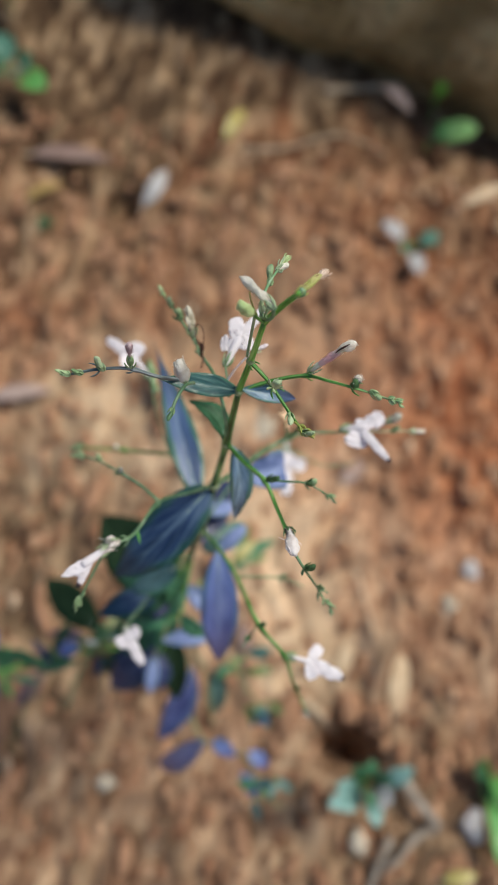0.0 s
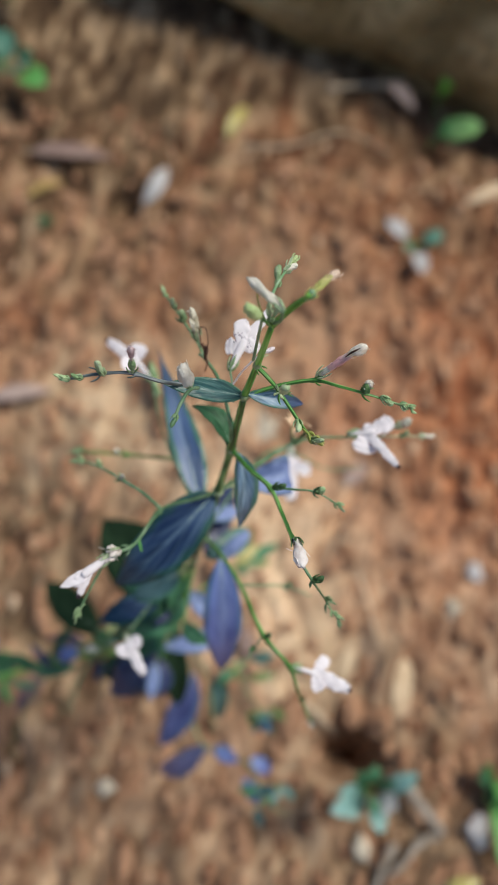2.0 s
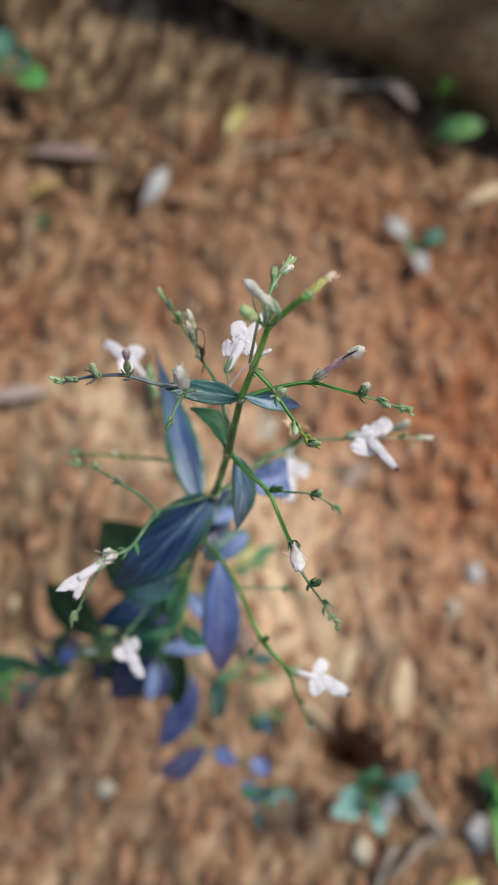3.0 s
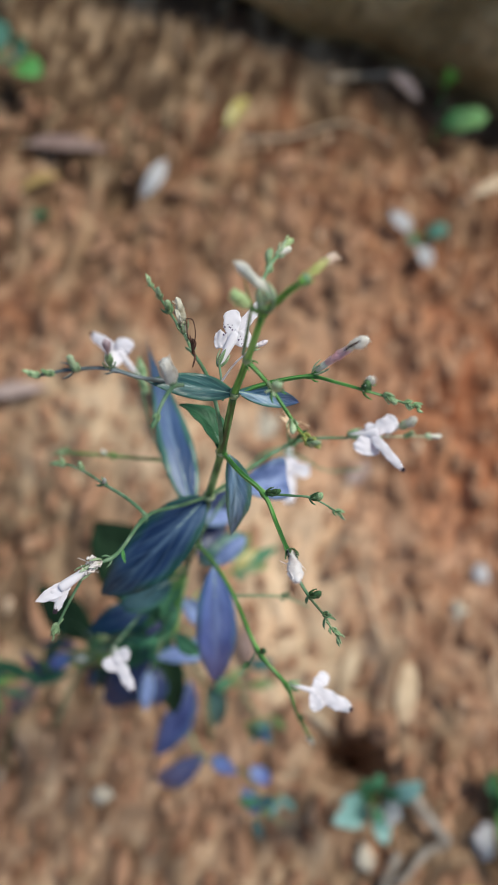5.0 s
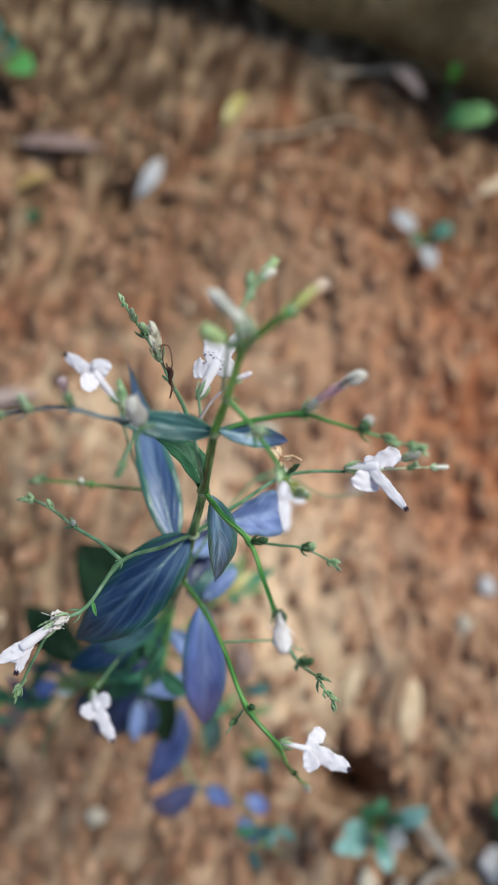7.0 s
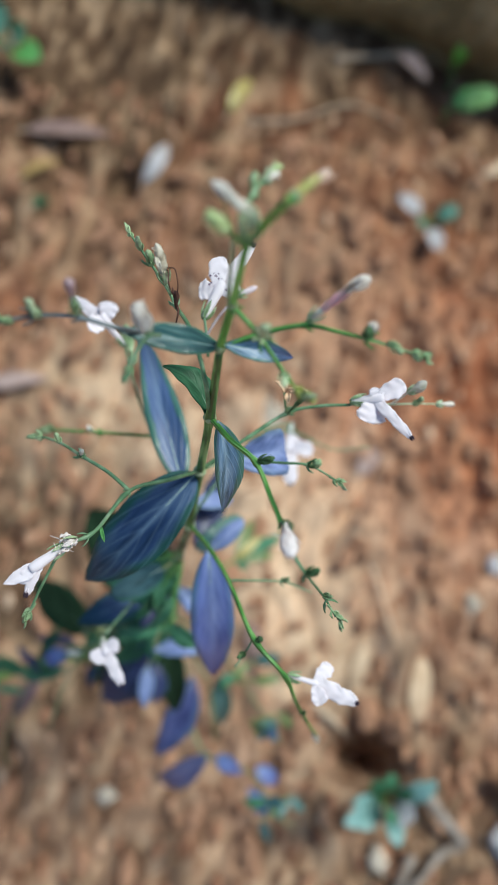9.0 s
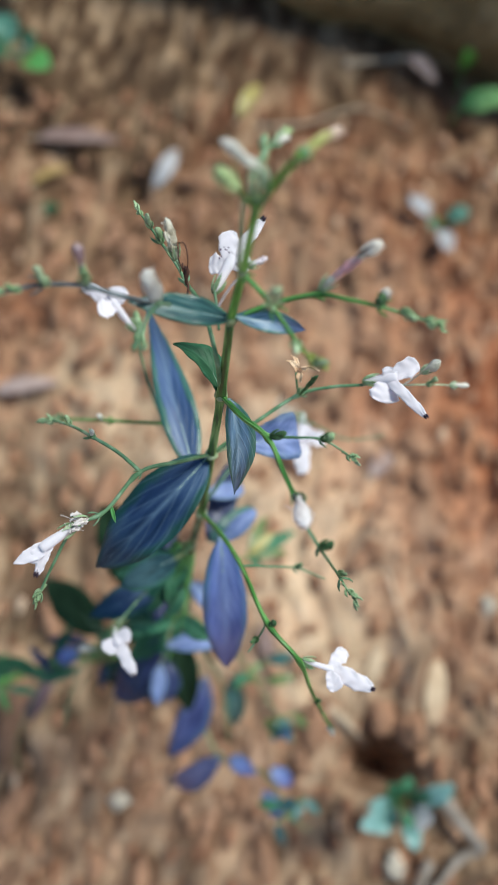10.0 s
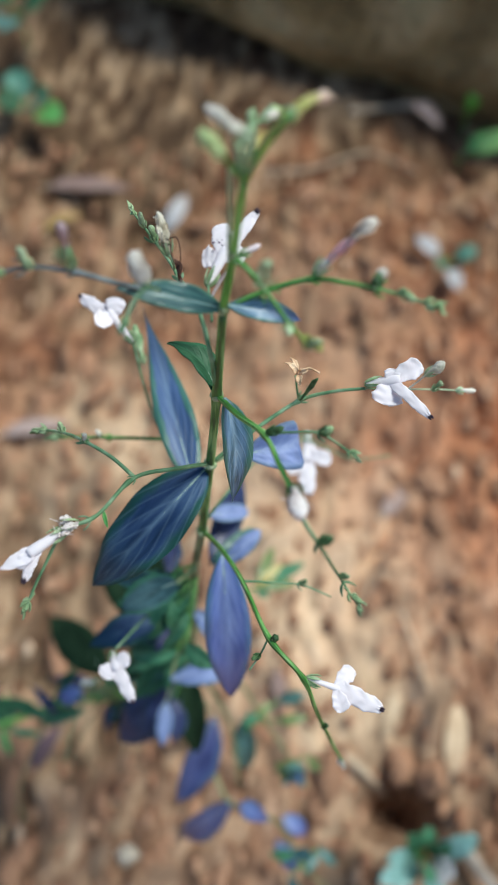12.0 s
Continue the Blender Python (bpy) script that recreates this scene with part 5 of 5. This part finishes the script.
branch(plant, [(-38, 40, 99), (-44, 30, 92), (-52, 14, 70), (-56, 4, 40)], 0.7, 0.5, MAT_STEM_LOW)
branch(plant, [(-24, 44, 101), (-30, 34, 94), (-36, 22, 80)], 0.6, 0.4, MAT_STEM_LOW)

for ob in list(plant.children):
    ob.matrix_parent_inverse = PLANT_INV


# ---------- things on the soil ----------
def dry_leaf(at, way, length, width, mat, label, lift=2.0, curl=0.12, profile="lance", name="fallen_leaf", group="", fold=14, tilt=(0, 0, 1)):
    """A fallen leaf that lies on the soil, in millimetres, with its short stalk."""
    d = Vector((*way, 0)).normalized()
    c = Vector((at[0], at[1], 0))
    a, b = c - d * length / 2, c + d * length / 2
    a.z, b.z = on_ground(a.x, a.y) + lift, on_ground(b.x, b.y) + lift
    bm = bmesh.new()
    add_blade(bm, a / 1000, b / 1000, width / 1000, Vector(tilt), fold=fold, arch=curl, profile=profile, ripple=0.03, thick=0.0004)
    thing = obj(name, bm, mat)
    bm = bmesh.new()
    add_tube(bm, [(a - d * length * 0.16) / 1000 - Vector((0, 0, 0.001)), a / 1000, (a + d * 2) / 1000], lambda q: 0.0006, 6)
    part("leaf_stalk", bm, MAT_STRAW, thing)
    return tagged(thing, label, "fallen leaf", group)


def seedling(at, leaves, label, height):
    """A small sprout: a short stem and a few leaves that spread from its top. leaves: end, width, material."""
    z = on_ground(*at)
    root = new("seedling")
    root.location = P(at[0], at[1], z)
    bpy.context.view_layer.update()
    inv = root.matrix_world.inverted()
    top = P(at[0], at[1], z + height)
    bm = bmesh.new()
    add_tube(bm, smooth_line([P(at[0], at[1], z - 3), P(at[0] + 1.5, at[1], z + height / 2), top], 5), lambda q: 0.0009 - 0.0003 * q, 8)
    part("stem", bm, MAT_STEM, root)
    for end, width, mat in leaves:
        bm = bmesh.new()
        foot = top.lerp(P(*end), 0.28)
        add_blade(bm, foot, P(*end), width / 1000, Vector((0.1, -0.2, 1)), fold=12, arch=0.12, profile="oval", ripple=0.05, thick=0.0004)
        blade = part("leaf", bm, mat, root)
        bm = bmesh.new()
        add_tube(bm, [top, foot, foot.lerp(P(*end), 0.15)], lambda q: 0.00045, 6)
        part("leaf_stalk", bm, MAT_STEM, blade)
    for o in root.children:
        o.matrix_parent_inverse = inv
    return tagged(root, label, "seedling", "seedlings in the soil")


def pebble(at, size, mat, label, seed, name="pebble", turn=0.0, group="pebbles on the soil"):
    me = stone_mesh(name, mat, seed, 0.75, 0.32, 3)
    ob = new(name, me)
    ob.matrix_world = pose(at[0] / 1000, at[1] / 1000, on_ground(*at) / 1000 + size[2] / 2600, 0, 0, turn) @ Matrix.Diagonal((*[q / 2000 for q in size], 1))
    return tagged(ob, label, "stone", group)


def twig(pts, r, mat, label, name="twig"):
    bm = bmesh.new()
    line = smooth_line([P(x, y, on_ground(x, y) + r + lift) for x, y, lift in pts], 8)
    add_tube(bm, line, lambda q: r / 1000 * (1 - 0.45 * q) * (1 + 0.12 * math.sin(q * 40)), 8)
    return tagged(obj(name, bm, mat), label, "twig", "twigs on the soil")


seedling((-146, 370), [((-160, 386, 16), 17, MAT_TEALDULL), ((-123, 352, 16), 15, MAT_FRESH), ((-136, 362, 18), 17, MAT_TEALDULL), ((-164, 366, 14), 15, MAT_GREEN), ((-134, 374, 16), 14, MAT_GREEN)], "small teal and bright green seedling in the soil", 12)
seedling((-164, 428), [((-186, 446, 30), 20, MAT_GREEN), ((-144, 424, 34), 18, MAT_GREEN), ((-166, 404, 28), 16, MAT_TEAL), ((-138, 442, 40), 20, MAT_GREEN)], "taller green seedling near the rock", 26)
seedling((96, 292), [((79, 302, 5), 9, MAT_LILAC), ((111, 297, 6), 9, MAT_TEALDULL), ((101, 272, 4), 9, MAT_LILAC), ((90, 286, 4), 6, MAT_TEALDULL)], "tiny seedling with pale teal and greyish leaves", 5)
seedling((85, 9), [((68, 1, 48), 8, MAT_PALETEAL), ((71, 8, 46), 7, MAT_PALETEAL), ((89, -5, 44), 7, MAT_PALETEAL), ((100, 18, 50), 8, MAT_PALETEAL), ((94, 5, 44), 10, MAT_LILAC), ((78, 16, 46), 7, MAT_GREEN), ((92, 14, 46), 6, MAT_GREEN), ((78, 4, 44), 7, MAT_TEAL), ((75, -1, 42), 6, MAT_PALETEAL), ((84, 3, 48), 7, MAT_MID), ((86, 19, 40), 6, MAT_MID)], "teal seedling with rounded leaves over a hollow", 42)
seedling((102, 366), [((127, 364, 18), 13.5, MAT_BRIGHT), ((117, 372, 12), 8, MAT_FRESH)], "bright green seedling with one round leaf by the rock", 10)
seedling((106, 398), [((110, 408, 20), 7.5, MAT_LIME), ((106, 402, 16), 5, MAT_LIME)], "small bright green sprout against the rock", 12)
seedling((146, 24), [((137, 18, 12), 9, MAT_GREEN), ((148, -16, 16), 10, MAT_FRESH), ((153, 4, 14), 10, MAT_FRESH), ((142, 8, 8), 6, MAT_DEEP)], "bright green narrow-leaved seedling", 6)
dry_leaf((82, 391), (1, -0.8), 23, 10, MAT_PINKLEAF, "greyish-pink dead leaf beside the rock", 17, tilt=(0.3, -0.2, 1))
dry_leaf((122, 387), (1, 0.1), 18, 11, MAT_PINKLEAF, "pinkish dead leaf behind a green seedling", 6)
dry_leaf((-13, 359), (0.35, 1), 28, 9, MAT_YELLOW, "narrow yellow fallen leaf on the soil", 3)
dry_leaf((-53, 308), (0.35, 1), 27, 9.5, MAT_LILAC, "faded grey-lilac leaf over a small hollow", 5, 0.2, tilt=(0.5, 0, 1))
dry_leaf((-105, 325), (1, 0.06), 48, 11, MAT_DEAD, "long curled greyish-brown dead leaf", 3, 0.06)
dry_leaf((-115, 298), (0.7, 0.9), 27, 6, MAT_OCHRE, "small yellow-brown fallen leaf", 3)
dry_leaf((-110, 276), (0.6, 1), 11, 7, MAT_GREEN, "small dark green fallen leaf", 1)
dry_leaf((-100, 171), (1, 0.35), 32, 9, MAT_PINKLEAF, "pinkish-grey strip of dead leaf", 3)
dry_leaf((134, -24), (1, 0.3), 15, 7, MAT_YELLOW, "yellow-green leaf lying on the soil", 3)
dry_leaf((104, 53), (0.1, 1), 27, 9, MAT_TAN, "tan dry bract lying on the soil", 3, 0.08, "oval", fold=4)
dry_leaf((78, 60), (0.2, 1), 22, 8, MAT_TAN, "small tan dry leaf on the soil", 2, 0.1)
dry_leaf((30, 64), (0.3, -1), 18, 7, MAT_DEAD, "shrivelled brown leaf on the soil", 2, 0.15)
dry_leaf((-64, 30), (0.5, 1), 22, 8, MAT_PURPLEDEAD, "shrivelled purple-brown leaf on the soil", 2, 0.15)
dry_leaf((140, 335), (1, 0.75), 40, 8, MAT_STRAW, "straw-coloured dry leaf strip", 3, 0.05)
dry_leaf((75, 155), (0.6, 1), 20, 9, MAT_PINKLEAF, "pinkish-grey leaf scrap on the soil", 2, 0.03)
pebble((127, 93), (6.5, 9, 7), MAT_PEBBLE, "pale rounded pebble on the soil", 2)
pebble((137.5, 112.5), (8, 9, 7), MAT_WHITEPEB, "small whitish pebble on the soil", 3)
pebble((-24, -6), (8, 7, 7), MAT_PEBBLE, "pale rounded pebble on the soil", 4)
pebble((-75, 98), (7, 6, 4), MAT_CLOD, "small tan pebble on the soil", 5)
pebble((90, -16), (8, 10, 9), MAT_PEBBLE, "pale oval pebble on the soil", 6)
pebble((139, -2), (9, 12, 11), MAT_WHITEPEB, "white-lilac oval pebble on the soil", 7)
pebble((95, 36), (11, 13, 16), MAT_CLOD, "brown lump of soil overhanging a hollow", 15, "soil_lump", 20, "lumps of soil")
pebble((26, 295), (11, 17, 5), MAT_CLOD, "tan lump of dry soil", 8, "soil_lump", 15, "lumps of soil")
pebble((-65, 258), (13, 14, 5), MAT_CLOD, "tan lump of dry soil", 9, "soil_lump", 40, "lumps of soil")
pebble((26, 172), (12, 16, 8), MAT_PEBBLE, "pale stone half sunk in the soil", 10)
pebble((20, 330), (14, 12, 9), MAT_CLOD, "reddish lump of dry soil", 12, "soil_lump", 70, "lumps of soil")
twig([(-7, 345, 1), (20, 349, 3), (49, 362, 4), (80, 357, 1)], 1.1, MAT_STRAW, "thin straw-coloured bent twig")
twig([(39, 397, 1), (60, 408, 3), (87, 417, 1)], 2.0, MAT_STRAW, "short pale twig near the rock")
twig([(58, 41, 1), (68, 35, 3), (82, 27, 2)], 2.2, MAT_STRAW, "pale broken twig on the soil")
twig([(106, 12, 8), (113, 4, 8), (123, -5, 5)], 3.4, MAT_DUN, "pale thick dry stalk")
twig([(103, -12, 2), (99, -22, 3), (94, -36, 4)], 2.4, MAT_DUN, "pale dry grass stalk")
twig([(122, -6, 2), (114, -10, 4), (104, -21, 3), (98, -26, 2)], 2.0, MAT_DUN, "bent grey-brown dry stalk")
twig([(70, 130, 1), (84, 96, 2), (92, 70, 1)], 1.2, MAT_STRAW, "thin straw on the soil")


# ---------- loose soil ----------
def scatter_clods():
    rng = random.Random(5)
    kinds = [stone_mesh("clod", MAT_CLOD, 40 + k, 0.75, 0.3, 2) for k in range(8)]
    for _ in range(290):
        x, y = rng.uniform(-0.17, 0.17), rng.uniform(-0.06, 0.30)
        s = rng.choice((2.2, 2.8, 3.4, 4.2, 5.4)) / 1000 * rng.uniform(0.8, 1.25)
        ob = new("clod", rng.choice(kinds))
        ob.parent = GROUND
        ob.matrix_world = pose(x, y, float(ground_height(x, y)) + s * 0.25, 0, 0, rng.gauss(0, 28)) @ Matrix.Diagonal((s * rng.uniform(0.7, 1.0), s * rng.uniform(1.3, 2.2), s, 1))


def scatter_crumbs():
    rng = random.Random(9)
    base = [(Vector((math.sin(a) * math.cos(b), math.cos(a) * math.cos(b), math.sin(b)))) for b in (-0.6, 0.5) for a in [k * math.tau / 5 + (0.6 if b > 0 else 0) for k in range(5)]]
    base += [Vector((0, 0, -1)), Vector((0, 0, 1))]
    faces = []
    for k in range(5):
        n = (k + 1) % 5
        faces += [(10, k, n), (k, 5 + k, n), (n, 5 + k, 5 + n), (5 + k, 11, 5 + n)]
    verts, polys = [], []
    for _ in range(2800):
        x, y = rng.uniform(-0.2, 0.19), rng.uniform(-0.08, 0.36)
        s = rng.choice((0.8, 1.0, 1.3, 1.7, 2.3, 3.1)) / 1000 * rng.uniform(0.8, 1.2)
        z = float(ground_height(x, y)) + s * 0.3
        k0 = len(verts)
        turn = Matrix.Rotation(rng.uniform(0, 6.3), 3, "Z")
        for v in base:
            w = turn @ (v * rng.uniform(0.75, 1.25))
            verts.append((x + w.x * s * 0.8, y + w.y * s * 1.6, z + w.z * s * 0.6))
        polys += [tuple(k0 + i for i in f) for f in faces]
    me = bpy.data.meshes.new("soil_crumbs")
    me.from_pydata(verts, [], polys)
    me.shade_smooth()
    me.materials.append(MAT_CRUMB)
    tagged(new("soil_crumbs", me), "loose orange-brown crumbs of dry soil", "soil", kind="stuff")


def crumb_material():
    m, t, b = material("soil_crumbs", 0.95, 0.15)
    isl = node(t, "ShaderNodeNewGeometry").outputs["Random Per Island"]
    col = ramp(t, isl, [(0.0, (0.13, 0.056, 0.034)), (0.45, (0.40, 0.20, 0.12)), (0.85, (0.52, 0.31, 0.20)), (0.97, (0.62, 0.42, 0.28)), (1.0, (0.78, 0.60, 0.44))])
    col = mix(t, calc(t, "MULTIPLY", noise_at(t, 600, 3), 0.4), col, (0.35, 0.2, 0.12))
    t.links.new(col, b.inputs["Base Color"])
    return m


MAT_CRUMB = crumb_material()
scatter_crumbs()
scatter_clods()
